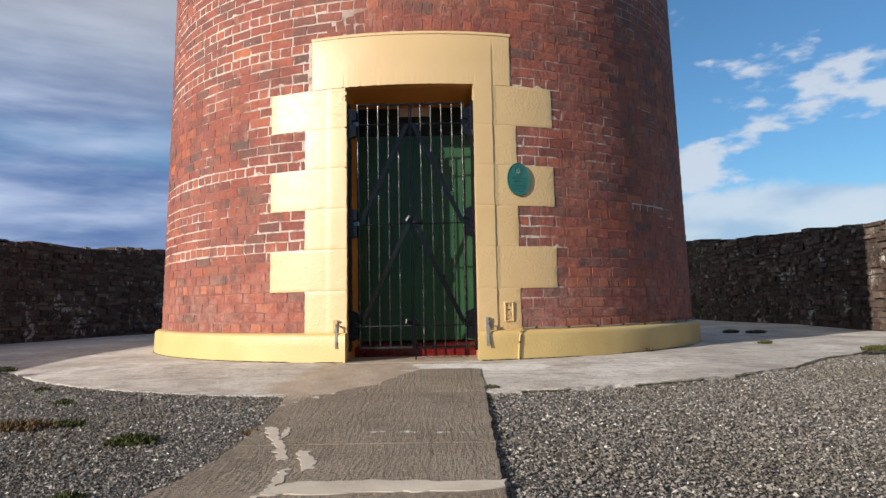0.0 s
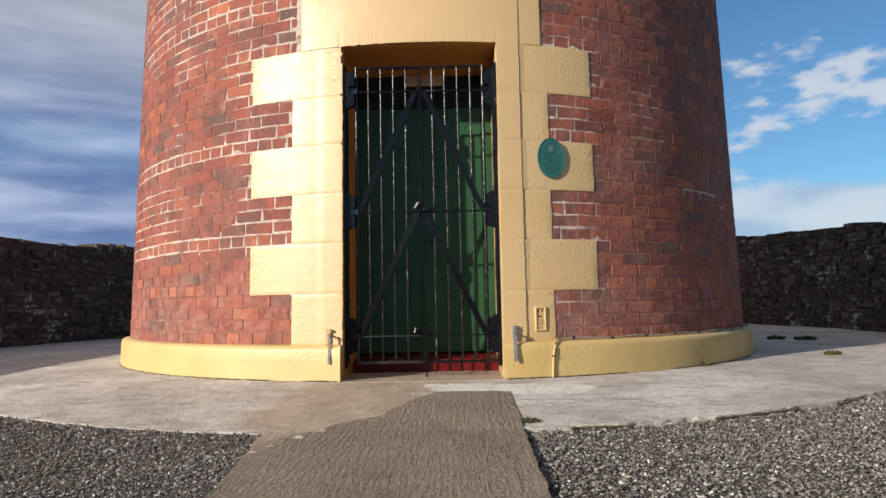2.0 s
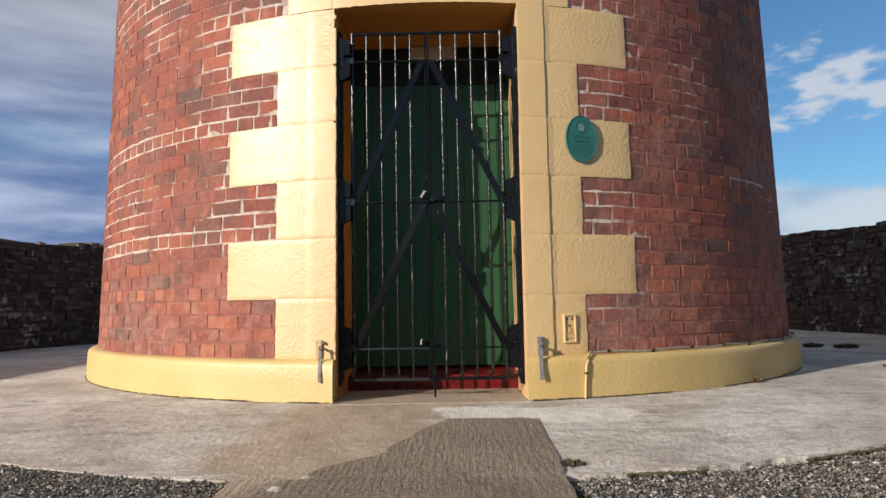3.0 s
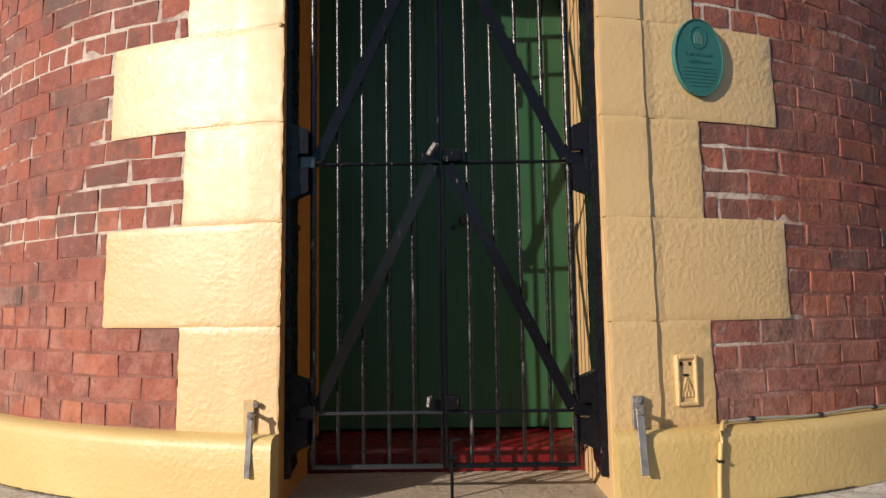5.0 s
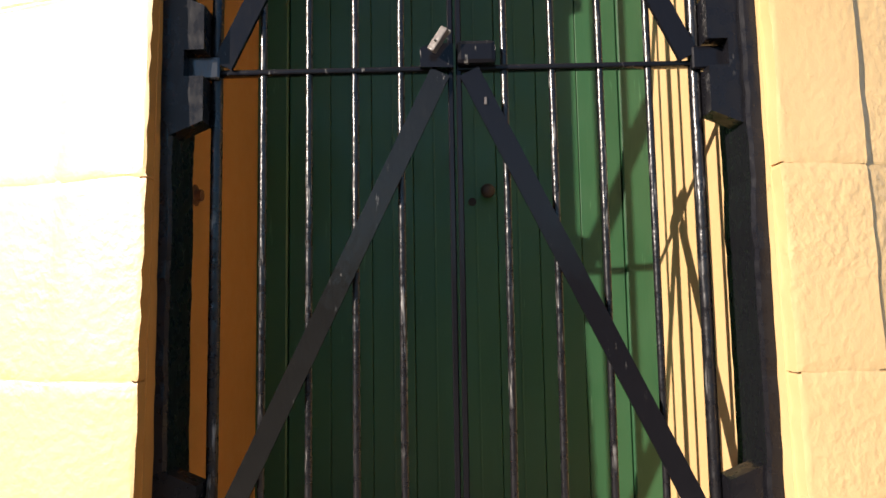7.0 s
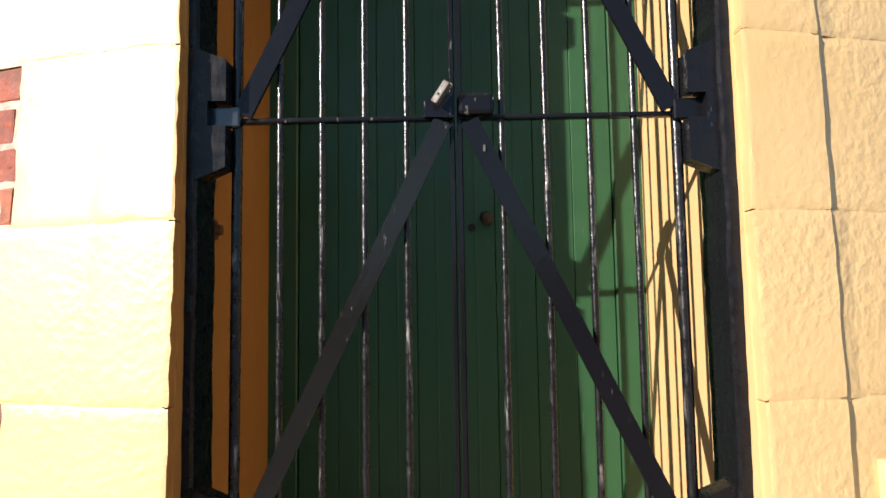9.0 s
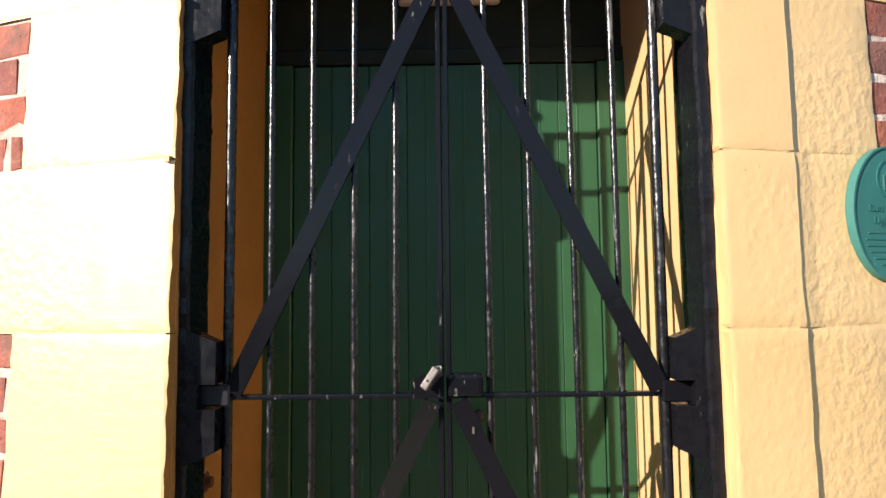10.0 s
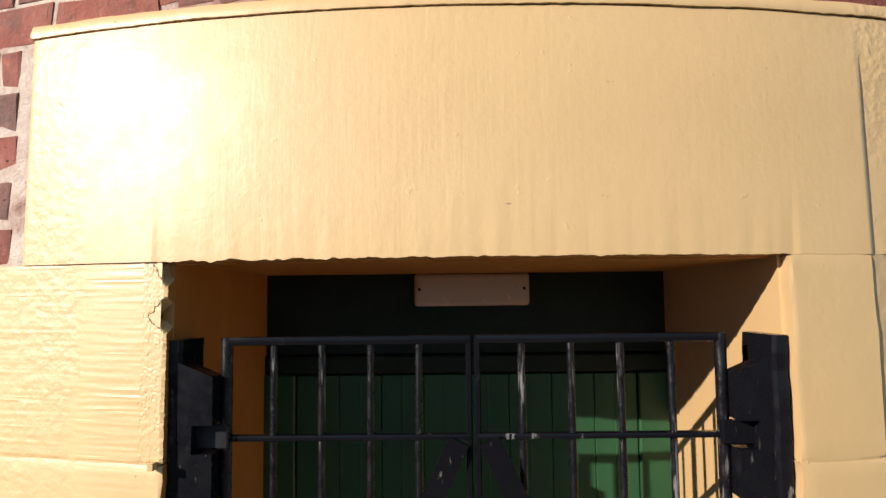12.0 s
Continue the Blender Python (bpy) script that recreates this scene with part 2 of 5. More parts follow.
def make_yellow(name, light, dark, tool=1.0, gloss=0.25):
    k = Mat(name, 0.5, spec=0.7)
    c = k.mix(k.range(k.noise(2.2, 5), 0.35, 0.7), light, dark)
    c = k.mix(k.range(k.noise(7.0, 6, 0.7, k.stretch(1, 1, 0.2)), 0.60, 0.78, 0.0, 0.25), c, (0.619, 0.398, 0.162))
    c = k.mix(k.range(k.noise(34.0, 3), 0.745, 0.77, 0.0, 0.7), c, (0.195, 0.133, 0.080))
    # pecked faces outside the margins; chisel lines along the sunlit margin, brush marks over the lintel
    sep = k.t.nodes.new("ShaderNodeSeparateXYZ")
    k.link(k.pos, sep.inputs[0])
    x, z = sep.outputs["X"], sep.outputs["Z"]
    outer = k.math("MAXIMUM", k.range(k.math("ABSOLUTE", x), 0.675, 0.70, 0.16, 1.1), k.math("MAXIMUM", k.range(z, 1.35, 0.85, 0.0, 0.95), k.math("MULTIPLY", k.range(x, 0.55, 0.57), k.range(z, 1.58, 1.48, 0.0, 0.8))))
    patch = k.math("MULTIPLY", k.range(k.noise(3.1, 3), 0.36, 0.58, 0.35, 1.0), outer)
    h = k.math("MULTIPLY", k.math("ADD", k.range(k.noise(58.0, 2, 0.4), 0.36, 0.88), k.math("MULTIPLY", k.noise(130.0, 2, 0.5), 0.35)), patch)
    n = k.bump(h, 0.24 * tool, 0.008)
    n = k.bump(k.noise(5.0, 3), 0.14, 0.014, n)
    reed = k.math("MULTIPLY", k.math("MULTIPLY", k.range(x, -0.52, -0.56), k.range(x, -0.70, -0.68)), k.math("MULTIPLY", k.range(z, 2.245, 2.235), k.range(k.noise(4.0, 3), 0.36, 0.54)))
    n = k.bump(k.math("MULTIPLY", k.noise(95.0, 2, 0.4, k.stretch(0.05, 0.05, 1)), reed), 0.17 * tool, 0.006, n)
    brush = k.math("MULTIPLY", k.range(z, 2.24, 2.26), k.noise(90.0, 3, 0.5, k.stretch(1, 1, 0.06)))
    n = k.bump(k.math("MULTIPLY", brush, k.range(x, 0.25, -0.15, 0.5, 1.0)), 0.20, 0.003, n)
    n = k.bump(k.noise(110.0, 3, 0.6), 0.14, 0.0025, n)
    pimple = k.range(k.noise(45.0, 2), 0.70, 0.78)
    n = k.bump(pimple, 0.25 * tool, 0.0016, n)
    # thick gloss coats: a wide sheen towards the sun
    k.b.inputs["Coat Weight"].default_value = gloss
    k.b.inputs["Coat IOR"].default_value = 1.75
    k.put(k.b.inputs["Coat Roughness"], k.range(k.noise(15.0, 4), 0.3, 0.7, 0.35, 0.42))
    k.link(k.bump(k.noise(110.0, 3, 0.6), 0.14, 0.0025, k.bump(h, 0.09 * tool, 0.008)), k.b.inputs["Coat Normal"])
    return k.done(c, k.range(k.noise(26.0, 3), 0.3, 0.7, 0.50, 0.62), n)


def make_black(name, grain=False, gloss=0.20, chip=0.75, lumpy=0.12, worn=0.0, base=(0.006, 0.006, 0.008)):
    k = Mat(name, 0.25, spec=0.24 if grain else gloss)
    vec = k.stretch(1, 1, 0.25)
    chips = k.range(k.noise(75.0, 4, 0.7, vec), 0.63, 0.70, 0.0, chip)
    lump = k.range(k.noise(3.0, 4), 0.48, 0.60)
    c = k.mix(k.math("MULTIPLY", chips, lump), base, (0.220, 0.214, 0.205))
    if worn:
        # long pale streaks: paint rubbed to primer, plus sun glints put into the colour
        glint_wear = k.math("MULTIPLY", k.range(k.noise(110.0, 3, 0.6, k.stretch(1, 1, 0.10)), 0.56, 0.66, 0.0, worn), k.range(k.noise(7.0, 4, 0.6), 0.50, 0.60))
        c = k.mix(glint_wear, c, (0.420, 0.410, 0.395))
    n = k.bump(k.noise(28.0, 3, 0.5, k.stretch(1, 1, 0.3 if grain else 0.5)), 0.3 if grain else lumpy, 0.005)
    n = k.bump(k.noise(70.0, 3, 0.6, k.stretch(1, 1, 0.5)), lumpy, 0.003, n)
    if worn:
        n = k.bump(k.noise(15.0, 3, 0.55), 0.2, 0.024, n)
    return k.done(c, k.range(k.noise(40.0), 0.3, 0.7, 0.20 if grain or worn else 0.10, 0.38 if grain or worn else 0.24), n)


def make_green():
    k = Mat("green_door_paint", 0.38, spec=0.38)
    c = k.mix(k.range(k.noise(5.0, 5, 0.6, k.stretch(1, 1, 0.2)), 0.35, 0.7), (0.023, 0.080, 0.034), (0.016, 0.060, 0.025))
    c = k.mix(k.range(k.noise(60.0, 3, 0.6, k.stretch(1, 1, 0.1)), 0.68, 0.76, 0.0, 0.4), c, (0.089, 0.204, 0.106))
    n = k.bump(k.noise(60.0, 5, 0.6, k.stretch(1, 1, 0.05)), 0.3, 0.002)
    return k.done(c, k.range(k.noise(9.0), 0.3, 0.7, 0.3, 0.5), n)


def make_plain(name, colour, rough, metal=0.0, var=0.25, scale=20.0, bump=0.3, spec=0.5):
    k = Mat(name, rough, metal, spec)
    dark = tuple(v * (1 - var) for v in colour)
    c = k.mix(k.range(k.noise(scale, 5), 0.35, 0.7), colour, dark)
    c = k.mix(k.range(k.noise(scale * 6, 3), 0.62, 0.74, 0.0, 0.4), c, tuple(min(1, v * 1.5 + 0.01) for v in colour))
    n = k.bump(k.noise(scale * 3, 4), bump, 0.003)
    return k.done(c, k.range(k.noise(scale * 1.7), 0.3, 0.7, max(0.05, rough - 0.1), rough + 0.1), n)


def blots(k, spots, grain, amount, edge=0.03):
    """Where poured or spilt patches lie: soft round spots run together with a ragged edge."""
    best = None
    for x, y, r in spots:
        n = k.t.nodes.new("ShaderNodeVectorMath")
        n.operation = "DISTANCE"
        k.link(k.stretch(1, 1, 0), n.inputs[0])
        n.inputs[1].default_value = (x, y, 0)
        f = k.math("SUBTRACT", r, n.outputs["Value"])
        best = f if best is None else k.math("MAXIMUM", best, f)
    rag = k.math("MULTIPLY", k.math("SUBTRACT", k.noise(grain, 7, 0.68), 0.5), amount)
    return k.range(k.math("ADD", best, rag), 0.0, edge)


def poured(k, c, screed):
    """Patches of sandy screed and of pale cement before the door."""
    sand = k.ramp(k.noise(4.0, 6, 0.6), (0.3, (0.315, 0.248, 0.182)), (0.7, (0.440, 0.360, 0.280)))
    c = k.mix(blots(k, screed, 6.0, 0.26, 0.10), c, sand)
    pale = k.ramp(k.noise(5.0, 6, 0.6), (0.3, (0.560, 0.530, 0.485)), (0.7, (0.760, 0.735, 0.690)))
    c = k.mix(blots(k, ((0.08, -0.18, 0.08), (0.20, -0.26, 0.15), (0.35, -0.28, 0.16), (0.50, -0.29, 0.15), (0.65, -0.33, 0.19), (0.82, -0.33, 0.18), (0.95, -0.28, 0.10)), 7.0, 0.10), c, pale)
    c = k.mix(blots(k, [(-0.02 + 0.034 * i, -2.352 - 0.0026 * i + 0.008 * math.sin(2.1 * i), 0.012 + 0.010 * math.sin(1.7 * i + 0.6)) for i in range(13)], 14.0, 0.10, 0.025), c, pale)
    return k.mix(blots(k, ((-0.60, -1.62, 0.02), (-0.55, -1.52, 0.025), (-0.48, -1.36, 0.03), (-0.40, -1.20, 0.02)), 25.0, 0.16, 0.02), c, pale)


def make_apron():
    k = Mat("apron_concrete", 0.85, spec=0.25)
    c = k.ramp(k.noise(0.9, 7, 0.65), (0.30, (0.330, 0.294, 0.258)), (0.46, (0.490, 0.452, 0.408)), (0.62, (0.660, 0.630, 0.590)))
    # worn laitance in streaks, dark weathered pits, pale scrapes
    c = k.mix(k.range(k.noise(5.0, 7, 0.72, k.stretch(0.7, 2.6, 1)), 0.52, 0.66, 0.0, 0.7), c, (0.236, 0.205, 0.173))
    c = k.mix(k.range(k.noise(8.5, 7, 0.72, k.stretch(0.8, 2.4, 1)), 0.56, 0.66, 0.0, 0.75), c, (0.619, 0.580, 0.518))
    c = k.mix(k.range(k.math("ABSOLUTE", k.math("SUBTRACT", k.noise(4.0, 6, 0.65, k.stretch(1.0, 2.0, 1)), 0.5)), 0.0, 0.022, 0.55, 0.0), c, (0.180, 0.150, 0.125))
    c = k.mix(k.range(k.noise(2.4, 6, 0.7), 0.52, 0.64, 0.0, 0.6), c, (0.300, 0.262, 0.232))
    c = k.mix(k.range(k.noise(75.0, 4), 0.62, 0.70, 0.0, 0.55), c, (0.106, 0.089, 0.071))
    c = poured(k, c, ((-0.42, -0.20, 0.36), (-0.50, -0.55, 0.36), (-0.60, -0.90, 0.32), (-0.50, -1.20, 0.25), (-0.10, -0.20, 0.30), (-0.15, -0.60, 0.30), (-0.30, -0.90, 0.30), (-0.30, 0.3, 0.45), (0.02, 0.20, 0.40), (0.35, 0.32, 0.40)))
    c = k.mix(k.range(k.noise(34.0, 6, 0.75), 0.50, 0.66, 0.0, 0.5), c, (0.215, 0.185, 0.158))
    c = k.mix(k.range(k.noise(52.0, 5, 0.7), 0.58, 0.68, 0.0, 0.6), c, (0.700, 0.670, 0.620))
    n = k.bump(k.noise(9.0, 7, 0.7), 0.9, 0.016)
    n = k.bump(k.noise(36.0, 6, 0.75), 0.4, 0.006, n)
    n = k.bump(k.noise(110.0, 4), 0.6, 0.003, n)
    return k.done(c, None, n)


def make_path():
    k = Mat("path_concrete", 0.88, spec=0.2)
    c = k.ramp(k.noise(2.0, 6, 0.65), (0.3, (0.165, 0.130, 0.096)), (0.55, (0.226, 0.184, 0.140)), (0.75, (0.290, 0.243, 0.190)))
    c = k.mix(k.range(k.noise(120.0, 4, 0.7), 0.50, 0.62, 0.0, 0.75), c, (0.390, 0.350, 0.296))
    c = k.mix(k.range(k.noise(70.0, 4, 0.7), 0.54, 0.64, 0.0, 0.8), c, (0.060, 0.048, 0.038))
    c = k.mix(k.range(k.noise(7.0, 7, 0.72), 0.55, 0.68, 0.0, 0.55), c, (0.300, 0.262, 0.215))
    c = k.mix(k.range(k.noise(3.0, 7, 0.7), 0.56, 0.68, 0.0, 0.5), c, (0.096, 0.080, 0.062))
    c = poured(k, c, ((-0.66, -1.20, 0.27), (-0.67, -1.40, 0.18), (-0.68, -1.60, 0.12)))
    # long cracks: one beside the eastern edge, one slanting across, one short
    sep = k.t.nodes.new("ShaderNodeSeparateXYZ")
    k.link(k.pos, sep.inputs[0])
    x, y = sep.outputs["X"], sep.outputs["Y"]
    wob = k.math("MULTIPLY", k.math("SUBTRACT", k.noise(7.0, 4), 0.5), 0.06)

    def crack(v, u, slope, at, lo, hi, half):
        d = k.math("ABSOLUTE", k.math("ADD", k.math("SUBTRACT", v, k.math("ADD", k.math("MULTIPLY", u, slope), at)), wob))
        run = k.math("MULTIPLY", k.range(u, lo, lo + 0.03), k.range(u, hi, hi - 0.03))
        return k.math("MULTIPLY", k.range(d, half * 0.4, half, 1.0, 0.0), run)

    lines = k.math("MAXIMUM", crack(x, y, 0.022, 0.455, -3.2, -0.4, 0.003), k.math("MAXIMUM", crack(y, x, 1.9, -2.50, 0.24, 0.50, 0.010), crack(x, y, -0.06, 0.08, -2.80, -2.36, 0.006)))
    c = k.mix(k.math("MULTIPLY", lines, 0.4), c, (0.040, 0.033, 0.026))
    # broom ribs over exposed grit
    broom = k.noise(30.0, 4, 0.62, k.stretch(1.9, 0.32, 1))
    n = k.bump(broom, 0.85, 0.014)
    n = k.bump(k.noise(60.0, 5, 0.72), 0.9, 0.010, n)
    n = k.bump(k.math("MULTIPLY", lines, -1.0), 0.4, 0.005, n)
    return k.done(c, None, n)


def make_sand(name, lo, hi):
    k = Mat(name, 0.88, spec=0.2)
    c = k.ramp(k.noise(4.0, 6, 0.6), (0.3, lo), (0.7, hi))
    c = k.mix(k.range(k.noise(80.0, 3), 0.64, 0.72, 0.0, 0.4), c, (0.142, 0.115, 0.089))
    n = k.bump(k.noise(70.0, 5), 0.5, 0.004)
    return k.done(c, None, n)


def make_gravel_stone():
    k = Mat("gravel_stone", 0.8, spec=0.35)
    r = k.geo.outputs["Random Per Island"]
    c = k.ramp(r, (0.0, (0.052, 0.048, 0.045)), (0.35, (0.135, 0.124, 0.113)), (0.66, (0.225, 0.207, 0.185)), (0.88, (0.340, 0.318, 0.288)), (0.93, (0.215, 0.150, 0.108)), (0.95, (0.45, 0.43, 0.40)), (1.0, (0.64, 0.62, 0.58)))
    c = k.mix(k.range(k.noise(120.0, 3), 0.5, 0.7, 0.0, 0.4), c, (0.294, 0.274, 0.239))
    c = k.mix(k.range(k.noise(0.9, 5, 0.6), 0.47, 0.68, 0.0, 0.5), c, (0.150, 0.128, 0.086))
    return k.done(c, None, k.bump(k.noise(150.0, 3), 0.5, 0.003))


def make_ground():
    k = Mat("gravel_ground", 0.9, spec=0.2)
    c = k.ramp(k.cells(95.0, out="Color"), (0.0, (0.038, 0.035, 0.032)), (0.4, (0.088, 0.082, 0.074)), (0.8, (0.162, 0.150, 0.131)), (1.0, (0.30, 0.287, 0.26)))
    c = k.mix(k.range(k.noise(0.8, 5), 0.5, 0.72, 0.0, 0.5), c, (0.125, 0.102, 0.073))
    n = k.bump(k.cells(95.0), 1.0, 0.02)
    return k.done(c, None, n)


def make_wallstone():
    k = Mat("rubble_stone", 0.88, spec=0.25)
    r = k.rnd()
    c = k.ramp(r, (0.0, (0.046, 0.031, 0.024)), (0.4, (0.070, 0.047, 0.037)), (0.75, (0.095, 0.067, 0.053)), (1.0, (0.140, 0.106, 0.084)))
    c = k.mix(k.range(k.noise(7.0, 6, 0.7), 0.56, 0.68, 0.0, 0.7), c, (0.260, 0.222, 0.170))
    c = k.mix(k.range(k.noise(3.0, 7, 0.74), 0.57, 0.64, 0.0, 0.85), c, (0.480, 0.450, 0.400))
    c = k.mix(k.range(k.noise(2.0, 4), 0.55, 0.7, 0.0, 0.5), c, (0.040, 0.028, 0.021))
    n = k.bump(k.noise(26.0, 6, 0.7), 0.9, 0.015)
    return k.done(c, None, n)


M_BRICK = make_brick("brick_face", (0.0, (0.085, 0.076, 0.068)), (0.06, (0.110, 0.078, 0.068)), (0.09, (0.150, 0.052, 0.046)), (0.30, (0.225, 0.062, 0.048)), (0.55, (0.272, 0.076, 0.053)), (0.80, (0.325, 0.088, 0.056)), (0.93, (0.390, 0.105, 0.054)), (1.0, (0.490, 0.150, 0.064)))
M_HEADER = make_brick("header_brick_face", (0.0, (0.190, 0.062, 0.050)), (0.25, (0.255, 0.078, 0.055)), (0.55, (0.315, 0.092, 0.056)), (0.8, (0.390, 0.112, 0.055)), (1.0, (0.500, 0.160, 0.066)))
M_MORTAR = make_mortar()
M_YELLOW = make_yellow("yellow_masonry_paint", (0.606, 0.424, 0.204), (0.580, 0.396, 0.176))
M_PLINTH = make_yellow("lemon_plinth_paint", (0.590, 0.440, 0.178), (0.540, 0.380, 0.138), 0.8, 0.12)
# one yellow paint twice: sunlit, and shaded with orange bounce put into the colour
M_SUNREVEAL = make_yellow("sunlit_reveal_paint", (0.575, 0.386, 0.190), (0.548, 0.358, 0.160), 0.4, 0.15)
M_SHADEREVEAL = make_yellow("shaded_reveal_paint", (0.500, 0.222, 0.044), (0.465, 0.195, 0.036), 0.3, 0.06)
M_BAR = make_black("glossy_black_bar_paint", gloss=0.5, lumpy=0.34, worn=0.4)
# paler base for the left leaf's iron: sunlit grey in the colour, besides wear
M_SUNWORN = make_black("sunlit_worn_iron_paint", gloss=0.7, chip=1.0, lumpy=0.2, base=(0.024, 0.025, 0.028))
M_SCUFFED = make_black("scuffed_brace_paint", gloss=0.26, chip=1.0, lumpy=0.22, base=(0.009, 0.009, 0.009))
M_IRON, M_POST, M_GREEN = make_black("black_iron_paint"), make_black("black_timber_paint", True, chip=1.0), make_green()
M_RED = make_plain("red_step_paint", (0.150, 0.008, 0.010), 0.3, var=0.45, scale=12.0)
M_APRON, M_PATH = make_apron(), make_path()
M_PALE = make_sand("pale_cement", (0.389, 0.336, 0.274), (0.566, 0.513, 0.434))
M_STONE, M_GROUND, M_WALL = make_gravel_stone(), make_ground(), make_wallstone()
M_WALLJOINT = make_sand("wall_joint", (0.044, 0.038, 0.032), (0.106, 0.093, 0.080))
M_TEAL = make_plain("teal_plaque_enamel", (0.026, 0.135, 0.120), 0.5, var=0.15, scale=14.0, bump=0.1)
M_TEALRIM = make_plain("teal_raised_edge", (0.032, 0.150, 0.134), 0.5, var=0.15, scale=14.0, bump=0.1)
M_TEALDARK = make_plain("teal_shaded_lettering", (0.019, 0.115, 0.106), 0.4, var=0.1, scale=14.0, bump=0.1)
M_ZINC = make_plain("galvanised_steel", (0.372, 0.354, 0.327), 0.42, 0.7, var=0.4, scale=30.0)
M_BRASS = make_plain("worn_padlock_steel", (0.125, 0.110, 0.102), 0.4, 0.0, var=0.35, scale=60.0)
M_CABLE = make_plain("grey_green_cable", (0.300, 0.300, 0.240), 0.5, var=0.2, scale=20.0)
M_CLIP = make_plain("black_clip", (0.012, 0.012, 0.012), 0.5, var=0.2)
M_LAMP = make_plain("cream_lamp_cover", (0.584, 0.460, 0.381), 0.35, var=0.12, scale=5.0, bump=0.05)
M_MOSS = make_plain("moss_green", (0.080, 0.092, 0.020), 0.9, var=0.5, scale=30.0)
M_DRY = make_plain("dry_grass", (0.177, 0.115, 0.049), 0.9, var=0.5, scale=30.0)
M_SOIL = make_plain("dark_soil_moss", (0.092, 0.080, 0.040), 0.95, var=0.5, scale=40.0)
# shade inside holes and keyholes, put into the colour of solid pieces
M_DARK = make_plain("hollow_shade_black", (0.006, 0.006, 0.006), 0.8, var=0.1)


# ---- building tools ----
def thing(name, label, category, at=(0, 0, 0), group="", kind=""):
    ob = new(name)
    ob.empty_display_size = 0.1
    ob.location = at
    return tagged(ob, label, category, group, kind)


def link_mesh(name, me, mat, parent=None, label=""):
    me.materials.append(mat)
    ob = new(name, me)
    if parent is not None:
        base = parent
        off = Vector((0, 0, 0))
        while base is not None:
            off += base.location
            base = base.parent
        me.transform(Matrix.Translation(-off))
        ob.parent = parent
    return tagged(ob, label)


def part(name, bm, mat, parent, label="", smooth=False, sharp=42):
    me = bpy.data.meshes.new(name)
    bmesh.ops.recalc_face_normals(bm, faces=bm.faces)
    bm.to_mesh(me)
    bm.free()
    if smooth:
        me.shade_smooth()
        me.set_sharp_from_angle(angle=radians(sharp))
    return link_mesh(name, me, mat, parent, label)


def solid(name, bm, mat, label="", category="", group="", kind="", smooth=False):
    ob = part(name, bm, mat, None, "", smooth)
    return tagged(ob, label, category, group, kind)


def bevelled(bm, width, segments=1, only=None):
    edges = [e for e in (only or bm.edges) if len(e.link_faces) == 2 and e.calc_face_angle(0) > 0.5]
    bmesh.ops.bevel(bm, geom=edges, offset=width, segments=segments, affect="EDGES", profile=0.6, clamp_overlap=True)
    return bm


def box(x0, x1, y0, y1, z0, z1, bevel=0.003, bm=None, segments=1):
    own = bmesh.new()
    bmesh.ops.create_cube(own, size=1, matrix=Matrix.Translation(((x0 + x1) / 2, (y0 + y1) / 2, (z0 + z1) / 2)) @ Matrix.Diagonal((x1 - x0, y1 - y0, z1 - z0, 1)))
    if bevel:
        bevelled(own, bevel, segments)
    return join(bm, own)


def join(bm, own):
    if bm is None:
        return own
    me = bpy.data.meshes.new("tmp")
    own.to_mesh(me)
    own.free()
    bm.from_mesh(me)
    bpy.data.meshes.remove(me)
    return bm


def rod(points, radius, seg=10, bm=None, caps=True):
    """A round bar or cable along a line of places."""
    own = bmesh.new()
    pts = [Vector(p) for p in points]
    rings = []
    for i, p in enumerate(pts):
        way = (pts[min(i + 1, len(pts) - 1)] - pts[max(i - 1, 0)]).normalized()
        side = way.cross(Vector((0, 0, 1)) if abs(way.z) < 0.9 else Vector((1, 0, 0))).normalized()
        other = way.cross(side)
        rr = radius[i] if isinstance(radius, (list, tuple)) else radius
        rings.append([own.verts.new(p + rr * (math.cos(a) * side + math.sin(a) * other)) for a in (2 * math.pi * j / seg for j in range(seg))])
    for a, b in zip(rings, rings[1:]):
        for j in range(seg):
            own.faces.new((a[j], a[(j + 1) % seg], b[(j + 1) % seg], b[j]))
    if caps:
        own.faces.new(rings[0])
        own.faces.new(rings[-1])
    return join(bm, own)


def prism(outline, y0, y1, bevel=0.003, bm=None):
    """A plate of that outline (x, z), from y0 back to y1."""
    own = bmesh.new()
    a = [own.verts.new((x, y0, z)) for x, z in outline]
    b = [own.verts.new((x, y1, z)) for x, z in outline]
    own.faces.new(a)
    own.faces.new(b[::-1])
    n = len(a)
    for i in range(n):
        own.faces.new((a[i], b[i], b[(i + 1) % n], a[(i + 1) % n]))
    if bevel:
        bevelled(own, bevel)
    return join(bm, own)


# ---- the plan of the tower ----
XC, YC = 0.035, 3.12  # tower axis, the door faces -y
HALF = 0.525         # half the doorway
BAND = 0.3367        # one quoin, four brick courses
Z0 = 0.228           # plinth top
BANDS = 16
HEAD = Z0 + 6 * BAND  # underside of the lintel
LINTEL_TOP = 2.675
DOOR_Y = 0.77
PROUD = 0.008        # painted blocks beyond the brick face


def radius_at(z):
    return 3.075 - 0.029 * z


def on_tower(x, z, proud=0.0):
    r = radius_at(z) + proud
    return Vector((x, YC - math.sqrt(r * r - (x - XC) ** 2), z))


def round_tower(a, z, proud=0.0):
    r = radius_at(z) + proud
    return Vector((XC + r * math.sin(a), YC - r * math.cos(a), z))


